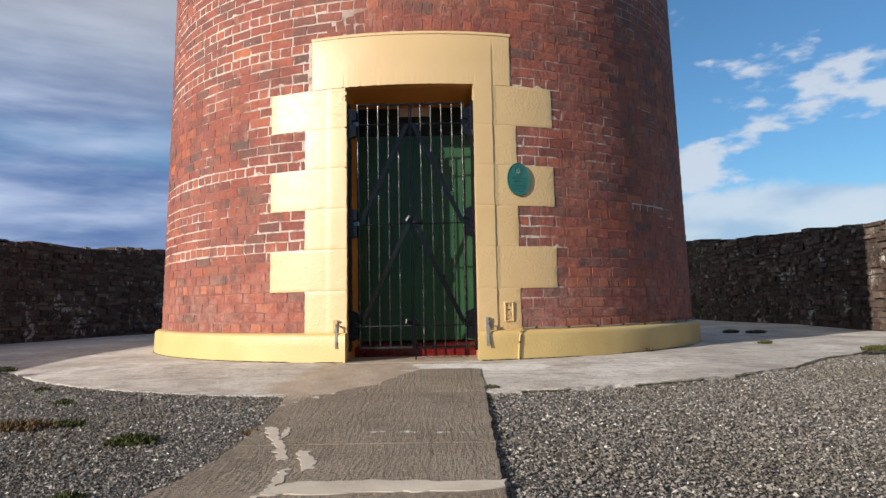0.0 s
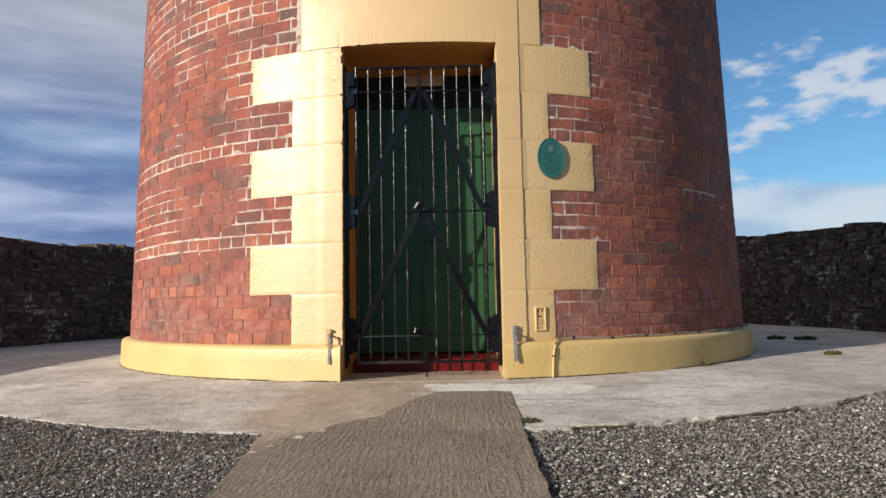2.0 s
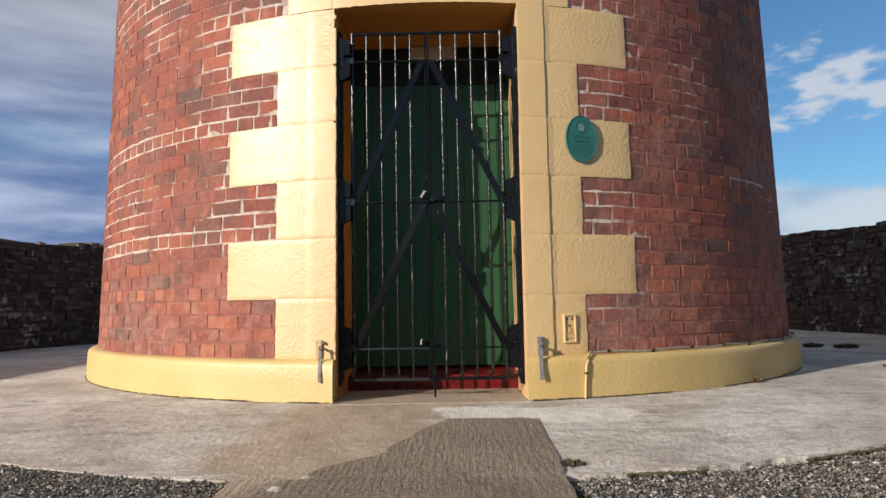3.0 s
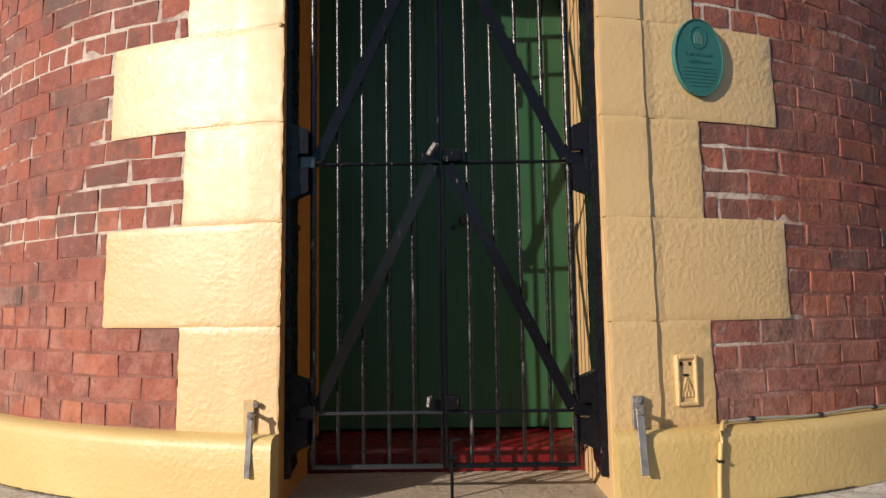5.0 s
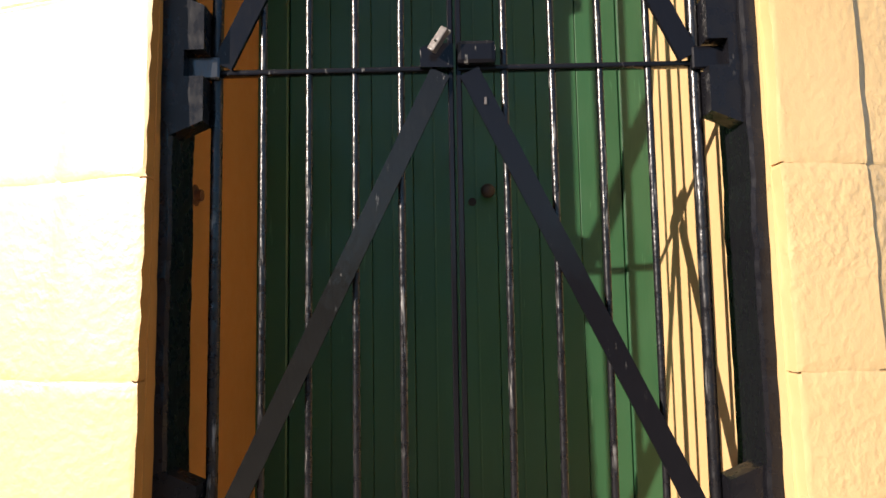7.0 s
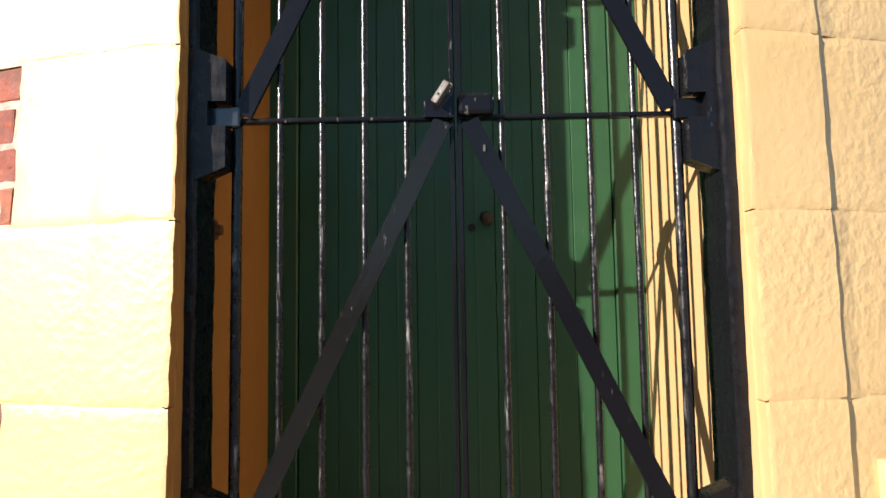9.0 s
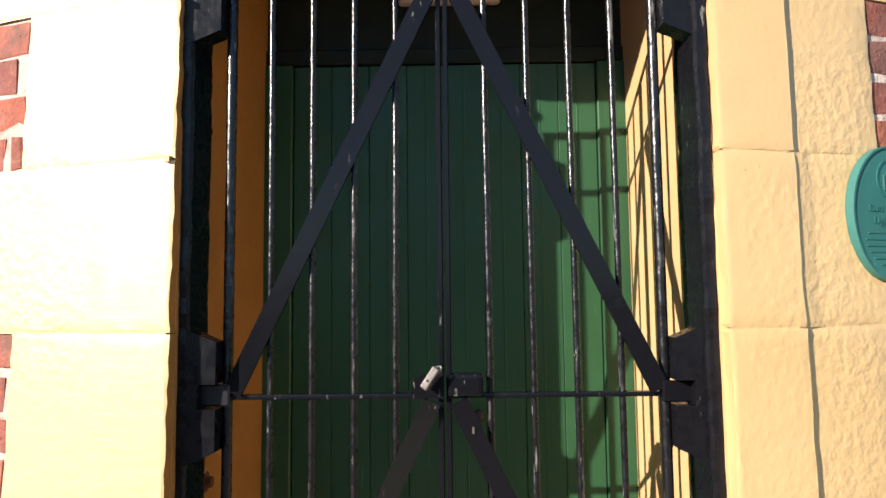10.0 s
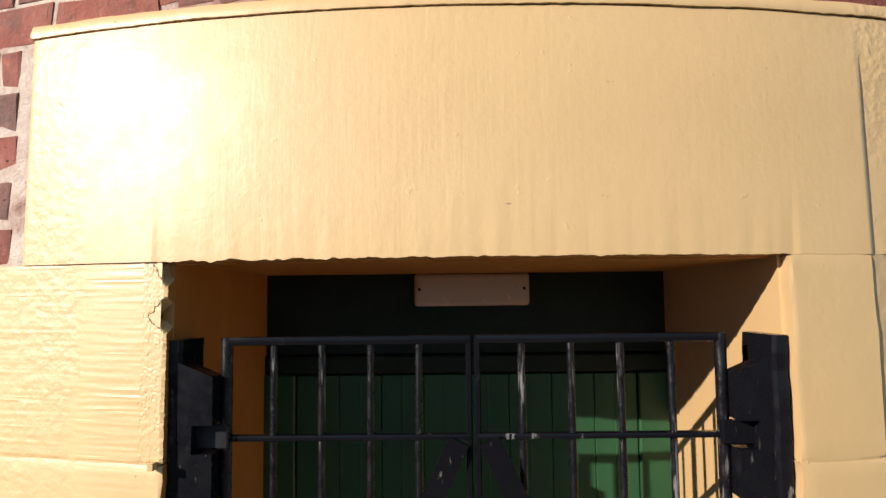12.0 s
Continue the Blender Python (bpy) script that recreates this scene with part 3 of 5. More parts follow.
def clear_half(z):
    """How far from the middle the painted stonework reaches at that height."""
    if z < HEAD:
        return 1.19 if int((z - Z0) / BAND) % 2 else 0.875
    if z < LINTEL_TOP + 0.012:
        return 0.85
    return 0.0


def arch_foot(x):
    """Top of the brick arch over the lintel."""
    return 2.965 - 0.40 * x * x if abs(x) < 0.66 else 0.0


tower = thing("lighthouse_tower", "round tapering red brick lighthouse tower with yellow painted doorway stonework", "lighthouse", (XC, YC, 0))


def core_wall():
    bm = bmesh.new()
    zs = [0.0, 0.1, Z0] + [Z0 + BAND * k for k in range(1, 7)] + [HEAD + 0.24, LINTEL_TOP] + [LINTEL_TOP + 0.2 * k for k in range(1, 15)]
    zs = sorted(set(round(z, 4) for z in zs))
    ad = math.asin((HALF + 0.07) / 3.05)
    angles = [ad + (2 * math.pi - 2 * ad) * i / 150 for i in range(151)]
    gap = [-ad + 2 * ad * i / 8 for i in range(9)]
    low = [z for z in zs if z <= round(HEAD + 0.24, 4)]
    for zz, an in ((zs, angles), ([z for z in zs if z >= low[-1]], gap)):
        grid = [[bm.verts.new(round_tower(a, z, 0.0003)) for a in an] for z in zz]
        for r0, r1 in zip(grid, grid[1:]):
            for i in range(len(an) - 1):
                bm.faces.new((r0[i], r0[i + 1], r1[i + 1], r1[i]))
    # inner face of the wall, so that it has thickness
    top = zs[-1]
    ring_o = [bm.verts.new(round_tower(2 * math.pi * i / 96, top, -0.007)) for i in range(96)]
    ring_i = [bm.verts.new(round_tower(2 * math.pi * i / 96, top, -0.62)) for i in range(96)]
    ring_b = [bm.verts.new(round_tower(2 * math.pi * i / 96, HEAD + 0.3, -0.62)) for i in range(96)]
    for i in range(96):
        j = (i + 1) % 96
        bm.faces.new((ring_o[i], ring_o[j], ring_i[j], ring_i[i]))
        bm.faces.new((ring_i[i], ring_i[j], ring_b[j], ring_b[i]))
    bm.faces.new(ring_b)
    return bm


part("wall", core_wall(), M_MORTAR, tower, "grey and reddish mortar of the brick wall", True)


def margin_edge(z):
    return 0.690 + 0.006 * noise.noise(Vector((0, 0, z * 4))) + 0.004 * noise.noise(Vector((3, 0, z * 14)))


def stone_block(x0, x1, z0, z1, proud, deep, side):
    """A block of painted stone that follows the round wall, with a smooth proud margin beside the doorway; its inner end is the reveal."""
    bm = bmesh.new()
    rng = random.Random(int(1000 * (x0 + 3 * z0)))

    corner = side < 0 and z1 > HEAD - 0.01
    broken = [0.008 + 0.0023 * i for i in range(18)] + [0.085, 0.125] if corner else [0.012, 0.030, 0.085, 0.125]

    def steps(a, b, size):
        k = max(2, int((b - a) / size))
        return [a, a + 0.006] + [a + (b - a) * i / k for i in range(1, k)] + [b - 0.006, b]

    cols = [(x0, 0.0), (x0 + 0.006, 0.0)] + [(x0 + d, 0.0) for d in broken] + [(0.681, 1.0), (0.690, 1.0)] + [(x, 0.0) for x in steps(0.70, x1, 0.05)[1:]]
    zs = steps(z0, z1, 0.003 if corner else 0.025)
    nx, nz = len(cols) - 1, len(zs) - 1
    front = []
    for j, z in enumerate(zs):
        row = []
        shift = margin_edge(z) - 0.69
        for i, (x, follow) in enumerate(cols):
            edge = i in (0, nx) or j in (0, nz)
            lift = (0.0098 if side > 0 else 0.0022) if x < 0.685 else 0.0
            p = on_tower((x + shift * follow) * side, z, proud + lift - (0.0013 if edge else 0.0) + rng.uniform(-0.0006, 0.0006))
            if edge:
                p.x += rng.uniform(-0.002, 0.002) * (0.3 if corner else 1.0)
                p.z += rng.uniform(-0.002, 0.002) * (0 < i < nx)
            worn = noise.noise(Vector((x * 9, 2.0, z * 24))) + 0.35 * noise.noise(Vector((5.0, x * 30, z * 70)))
            if corner:
                # the broken upper corner: a wedge under the lintel and a ragged bite below it
                rag = noise.noise(Vector((x * 60, 1, z * 60))) + 0.4 * noise.noise(Vector((x * 120, 4, z * 120)))
                bite = 0.026 * max(0.0, 1 - (HEAD - z) / 0.042) ** 0.7 + 0.036 * max(0.0, 1 - abs(HEAD - 0.090 - z) / 0.030) ** 0.8
                p.y += min(0.056, 2.0 * max(0.0, bite * (1 + 0.4 * rag) + 0.002 * rag - (x - x0)))
            elif i == 0:
                p.x += side * 0.004 * max(0.0, worn)
            row.append(bm.verts.new(p))
        front.append(row)
    for r0, r1 in zip(front, front[1:]):
        for i in range(nx):
            bm.faces.new((r0[i], r0[i + 1], r1[i + 1], r1[i]))
    loop = front[0] + [r[-1] for r in front[1:]] + front[-1][-2::-1] + [r[0] for r in front[-2:0:-1]]
    back = [bm.verts.new((v.co.x, v.co.y + 0.07 if abs(abs(v.co.x) - x0) > 0.045 else deep, v.co.z)) for v in loop]
    n = len(loop)
    for i in range(n):
        face = bm.faces.new((loop[i], loop[(i + 1) % n], back[(i + 1) % n], back[i]))
        face.material_index = int(all(abs(abs(v.co.x) - x0) < 0.012 for v in face.verts))
    return bm


def jambs():
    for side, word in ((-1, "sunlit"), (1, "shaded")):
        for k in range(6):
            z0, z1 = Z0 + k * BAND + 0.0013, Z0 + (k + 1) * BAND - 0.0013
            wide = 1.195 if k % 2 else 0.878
            part("quoin_block", stone_block(HALF - (0.006 if side < 0 else 0.0), wide, z0, z1, PROUD, 0.30, side), M_YELLOW, tower, smooth=True, sharp=18).data.materials.append(M_SHADEREVEAL if side < 0 else M_SUNREVEAL)
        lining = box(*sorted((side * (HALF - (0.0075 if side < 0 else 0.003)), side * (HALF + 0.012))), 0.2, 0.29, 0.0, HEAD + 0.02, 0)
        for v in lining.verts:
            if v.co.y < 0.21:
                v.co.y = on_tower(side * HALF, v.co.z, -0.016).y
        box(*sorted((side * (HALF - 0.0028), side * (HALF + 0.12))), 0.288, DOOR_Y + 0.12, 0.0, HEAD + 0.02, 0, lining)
        # the left reveal takes the shaded colour, the right one the sunlit
        part("reveal", lining, M_SHADEREVEAL if side < 0 else M_SUNREVEAL, tower, "smooth yellow painted door reveal")


jambs()


def lintel():
    bm = bmesh.new()
    nx, nz = 300, 7
    rng = random.Random(5)
    rows = []
    for j in range(nz + 1):
        row = []
        for i in range(nx + 1):
            x = -0.820 + 1.665 * i / nx
            z = HEAD + 0.0015 + (LINTEL_TOP - HEAD) * j / nz
            if j == 0 and abs(x) < HALF:
                z += (0.0035 if x < -0.15 else 0.0022) * (noise.noise(Vector((x * 26, 0, 5))) + 0.9 * noise.noise(Vector((x * 85, 0, 9))))
            p = on_tower(x, z, (PROUD + 0.002 + 0.0055 * min(1.0, max(0.0, (x + 0.80) / 0.30)) if x < 0.688 and j < 6 else PROUD + 0.002) - (0.005 if i in (0, nx) or j == nz else 0) + 0.0009 * noise.noise(Vector((x * 6, 2, z * 5))))
            if j == 0 and abs(x) < HALF + 0.02:
                p.y += 0.003 + 0.002 * noise.noise(Vector((x * 40, 3, 5)))
            row.append(bm.verts.new(p))
        rows.append(row)
    for r0, r1 in zip(rows, rows[1:]):
        for i in range(nx):
            bm.faces.new((r0[i], r0[i + 1], r1[i + 1], r1[i]))
    under = [bm.verts.new((v.co.x, 0.34, HEAD + 0.002)) for v in rows[0]]
    upper = [bm.verts.new((v.co.x, v.co.y + 0.07, v.co.z)) for v in rows[-1]]
    for i in range(nx):
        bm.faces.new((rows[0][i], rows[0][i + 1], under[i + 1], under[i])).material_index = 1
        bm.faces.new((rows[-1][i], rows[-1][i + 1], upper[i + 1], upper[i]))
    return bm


part("lintel", lintel(), M_YELLOW, tower, "long curved yellow painted stone lintel", True).data.materials.append(M_SHADEREVEAL)
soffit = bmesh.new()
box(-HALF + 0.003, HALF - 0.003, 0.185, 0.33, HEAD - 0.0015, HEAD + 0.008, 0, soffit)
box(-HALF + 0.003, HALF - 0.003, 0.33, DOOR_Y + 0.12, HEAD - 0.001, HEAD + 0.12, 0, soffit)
# the soffit's orange shade is in its colour
part("soffit", soffit, M_SHADEREVEAL, tower, "yellow painted underside of the lintel")


def fillet():
    bm = bmesh.new()
    nx = 260
    rings = []
    for i in range(nx + 1):
        x = -0.826 + 1.680 * i / nx
        low = 0.0040 + 0.0016 * noise.noise(Vector((x * 9, 1, 2))) + 0.0013 * noise.noise(Vector((x * 55, 3, 2)))
        top = 0.0310 + 0.0022 * noise.noise(Vector((x * 14, 6, 1)))
        face = 0.0098 + 0.0012 * noise.noise(Vector((x * 22, 8, 4)))
        rings.append([bm.verts.new(on_tower(x, LINTEL_TOP + dz, pr)) for dz, pr in ((low, 0.0), (low, face), (low + 0.007, face + 0.0012), (top - 0.003, 0.0050), (top, 0.0))])
    for a, b in zip(rings, rings[1:]):
        for j in range(4):
            bm.faces.new((a[j], b[j], b[j + 1], a[j + 1]))
    bm.faces.new(rings[0])
    bm.faces.new(rings[-1])
    return bm


part("cement_fillet", fillet(), M_YELLOW, tower, "yellow painted cement fillet over a ragged crack", True)


def plinth():
    bm = bmesh.new()
    ad = math.asin(HALF / 3.155)
    n = 180
    prof = ((0.0, 0.072), (0.03, 0.072), (0.12, 0.073), (0.19, 0.072), (0.212, 0.067), (0.224, 0.052), (0.230, 0.02), (0.231, -0.05))
    rng = random.Random(8)
    rings = []
    for i in range(n + 1):
        a = ad + (2 * math.pi - 2 * ad) * i / n
        w = rng.uniform(-0.002, 0.002)
        rings.append([bm.verts.new(round_tower(a, z, p + w)) for z, p in prof])
    for a, b in zip(rings, rings[1:]):
        for j in range(len(prof) - 1):
            bm.faces.new((a[j], b[j], b[j + 1], a[j + 1]))
    for ring, x in ((rings[0], HALF), (rings[-1], -HALF)):
        for v in ring:
            v.co.x = x
        back = [bm.verts.new((x, 0.30, v.co.z)) for v in ring]
        for j in range(len(ring) - 1):
            bm.faces.new((ring[j], ring[j + 1], back[j + 1], back[j]))
    return bm


def moss_line():
    """Dirt and moss caught where the plinth meets the concrete."""
    bm = bmesh.new()
    rng = random.Random(12)
    for i in range(520):
        a = -2.3 + 4.6 * i / 520
        if abs(3.15 * math.sin(a) + XC) < HALF or noise.noise(Vector((a * 5, 1, 1))) < -0.12:
            continue
        c = round_tower(a, 0.004, 0.075)
        w, h, l = rng.uniform(0.002, 0.006), rng.uniform(0.001, 0.0045), rng.uniform(0.012, 0.034)
        bmesh.ops.create_icosphere(bm, subdivisions=1, radius=1, matrix=Matrix.Translation(c) @ Matrix.Rotation(a, 4, "Z") @ Matrix.Diagonal((l, w, h, 1)))
    for i in range(700):
        a = 0.16 + 0.95 * i / 700
        if noise.noise(Vector((a * 9, 4, 1))) < -0.05:
            continue
        rag = sum(g * noise.noise(Vector((math.sin(a) * f, math.cos(a) * f, 4))) for f, g in ((3.1, 0.05), (19, 0.028), (60, 0.016)))
        r = rim_at(a) + rag + 0.010
        c = Vector((XC + r * math.sin(a), YC - r * math.cos(a), 0))
        c.z = ground_z(c.x, c.y) + 0.001
        w, h, l = rng.uniform(0.004, 0.010), rng.uniform(0.003, 0.009), rng.uniform(0.006, 0.016)
        bmesh.ops.create_icosphere(bm, subdivisions=1, radius=1, matrix=Matrix.Translation(c) @ Matrix.Rotation(a, 4, "Z") @ Matrix.Diagonal((l, w, h, 1)))
    return bm


part("plinth", plinth(), M_PLINTH, tower, "low rounded yellow painted plinth round the tower", True)

# ---- ground ----
RIM = 4.37


def ground_z(x, y):
    return max(-0.16, min(-0.03, -0.085 + 0.018 * (y + 1.2)))


def ground_sheet():
    bm = bmesh.new()
    xs = [-600, -120, -30, -12] + [-8 + 0.5 * i for i in range(33)] + [12, 30, 120, 600]
    ys = [-600, -120, -30, -12] + [-9 + 0.5 * i for i in range(45)] + [18, 30, 120, 600]
    grid = [[bm.verts.new((x, y, ground_z(x, y) + (0.012 * noise.noise(Vector((x, y, 0)) * 0.9) if abs(x) < 9 and abs(y) < 14 else 0) - 0.012)) for x in xs] for y in ys]
    for r0, r1 in zip(grid, grid[1:]):
        for i in range(len(xs) - 1):
            bm.faces.new((r0[i], r0[i + 1], r1[i + 1], r1[i]))
    return bm


solid("ground", ground_sheet(), M_GROUND, "grey gravel ground round the tower", "ground", kind="structure")


def rim_at(a):
    """How far the concrete reaches: a ring before the door, out to the walls behind."""
    d = abs(math.degrees(a))
    for (d0, r0), (d1, r1) in zip(REACH, REACH[1:]):
        if d <= d1:
            return r0 + (r1 - r0) * (d - d0) / (d1 - d0)
    return REACH[-1][1]


REACH = ((0, RIM), (50, RIM), (70, 4.85), (92, 6.7), (130, 9.6), (181, 9.6))


def apron_z(r, x, y):
    f = min(1.0, (r - 3.1) / (RIM - 3.1))
    return 0.0 * (1 - f) + f * (ground_z(x, y) + 0.0045 + 0.0075 * math.tanh(3 * x))


def apron():
    bm = bmesh.new()
    n, m = 900, 7
    rows = []
    for i in range(n):
        a = 2 * math.pi * i / n
        rag = sum(g * noise.noise(Vector((math.sin(a) * f, math.cos(a) * f, 4))) for f, g in ((3.1, 0.05), (19, 0.028), (60, 0.016)))
        reach = rim_at(a if a < math.pi else a - 2 * math.pi)
        col = []
        for j in range(m + 1):
            r = 3.05 + (reach + rag - 3.05) * j / m
            x, y = XC + r * math.sin(a), YC - r * math.cos(a)
            col.append(bm.verts.new((x, y, apron_z(r, x, y) + 0.006 * noise.noise(Vector((x, y, 2)) * 2.0) * (j > 1))))
        r += 0.003
        x, y = XC + r * math.sin(a), YC - r * math.cos(a)
        col.append(bm.verts.new((x, y, ground_z(x, y) - 0.06)))
        rows.append(col)
    for i in range(n):
        a, b = rows[i], rows[(i + 1) % n]
        for j in range(m + 1):
            bm.faces.new((a[j], b[j], b[j + 1], a[j + 1]))
    return bm


tagged(solid("moss_line", moss_line(), M_SOIL), "dark moss and dirt along the plinth foot and apron edge", "moss", kind="stuff")
solid("apron", apron(), M_APRON, "pale worn concrete apron ringing the tower base", "pavement", kind="structure")

sill = bmesh.new()
box(-HALF - 0.02, HALF + 0.02, -0.02, DOOR_Y + 0.12, -0.12, 0.002, 0, sill)
solid("threshold_floor", sill, M_APRON, "sandy screed floor inside the doorway", "floor", kind="structure")


def sheet(outline, lift, thick, name, mat, label, category="pavement", rag=0.0, cell=0.03, follow=None, kind="structure"):
    """A thin flat slab of an uneven outline laid on the ground."""
    pts = []
    for (xa, ya), (xb, yb) in zip(outline, outline[1:] + outline[:1]):
        k = max(1, int(math.hypot(xb - xa, yb - ya) / cell))
        for i in range(k):
            x, y = xa + (xb - xa) * i / k, ya + (yb - ya) * i / k
            for f, g in ((5, 1.0), (17, 0.6), (45, 0.35)):
                x += rag * g * noise.noise(Vector((x * f, y * f, 7)))
                y += rag * g * noise.noise(Vector((x * f, y * f, 17)))
            pts.append((x, y))
    bm = bmesh.new()
    top = [bm.verts.new((x, y, follow(x, y) + lift)) for x, y in pts]
    low = [bm.verts.new((x + 0.003, y, follow(x, y) + lift - thick)) for x, y in pts]
    bm.faces.new(top)
    n = len(pts)
    for i in range(n):
        bm.faces.new((top[i], low[i], low[(i + 1) % n], top[(i + 1) % n]))
    bmesh.ops.triangulate(bm, faces=[f for f in bm.faces if len(f.verts) > 4])
    return solid(name, bm, mat, label, category, kind=kind)


def path_z(x, y):
    """Top of the path: level with the apron at the door, then with the gravel."""
    if y > -0.05:
        return 0.0
    r = math.hypot(x, y - YC)
    if r < RIM:
        return apron_z(r, x, y)
    return ground_z(x, y) + 0.005


EDGE_Y = (-9.0, -4.0, -3.21, -2.87, -2.40, -1.96, -1.22)
EDGE_X = (-0.66, -0.66, -0.61, -0.55, -0.55, -0.58, -0.66)
WORN_Y = (-1.225, -1.11, -1.02, -0.96, -0.84, -0.66, -0.58, -0.42)
WORN_X = (-0.43, -0.36, -0.25, -0.14, -0.13, -0.04, 0.01, 0.09)


def path_slabs():
    edges = [(-8.6, -3.32), (-3.28, -2.58), (-2.56, -1.225), (-1.224, -0.415)]
    for y0, y1 in edges:
        def left(y):
            x = np.interp(y, EDGE_Y, EDGE_X) if y < -1.2245 else np.interp(y, WORN_Y, WORN_X)
            return float(x) + 0.02 * noise.noise(Vector((0, y * 6, 0))) + 0.012 * noise.noise(Vector((0, y * 21, 3)))

        def right(y):
            return 0.512 + 0.022 * min(0.0, y + 1.0) + 0.012 * noise.noise(Vector((9, y * 6, 0))) + 0.008 * noise.noise(Vector((9, y * 25, 0)))

        n = max(6, int((y1 - y0) / 0.03))
        bm = bmesh.new()
        rows = []
        for i in range(n + 1):
            y = y0 + (y1 - y0) * i / n
            l, r = left(y), right(y)
            row = []
            for j in range(13):
                x = l + (r - l) * j / 12
                row.append(bm.verts.new((x, y, path_z(x, y) + 0.008)))
            rows.append(row)
        for a, b in zip(rows, rows[1:]):
            for j in range(12):
                bm.faces.new((a[j], a[j + 1], b[j + 1], b[j]))
        loop = rows[0] + [r[-1] for r in rows[1:]] + rows[-1][-2::-1] + [r[0] for r in rows[-2:0:-1]]
        low = [bm.verts.new((v.co.x, v.co.y, v.co.z - 0.12)) for v in loop]
        for i in range(len(loop)):
            bm.faces.new((loop[i], loop[(i + 1) % len(loop)], low[(i + 1) % len(loop)], low[i]))
        solid("path", bm, M_PATH, "brown brushed concrete path slab leading to the door", "path", kind="structure")


path_slabs()
for patch in ([(-0.526, -2.233), (-0.483, -2.223), (-0.413, -2.418), (-0.306, -2.682), (-0.270, -2.814), (-0.301, -2.837), (-0.354, -2.679), (-0.439, -2.462)],
              [(-0.265, -2.656), (-0.217, -2.699), (-0.157, -2.921), (-0.182, -2.951), (-0.239, -2.816)],
              [(-0.261, -2.914), (-0.238, -2.947), (-0.257, -3.105), (-0.255, -3.284), (-0.281, -3.283), (-0.282, -3.090)],
              [(-0.431, -2.319), (-0.426, -2.242), (-0.384, -2.420), (-0.392, -2.443)]):
    sheet(patch, 0.0105, 0.02, "cement_patch", M_PALE, "pale worn cement patch on the path", rag=0.036, cell=0.007, follow=path_z)
sheet([(-0.28, -3.23), (0.47, -3.21), (0.47, -3.12), (-0.10, -3.12), (-0.25, -3.13)], 0.012, 0.02, "cement_strip", M_PALE, "pale cement joint across the path", rag=0.04, follow=path_z)

# ---- iron gate ----
GY = 0.205
BARS = {-1: (0.097, 0.181, 0.266, 0.350), 1: (0.088, 0.1745, 0.261, 0.349)}
RAIL_Z = {"top_rail": 2.11, "upper_rail": 1.942, "middle_rail": 1.108, "lower_rail": 0.275, "bottom_rail": 0.102}


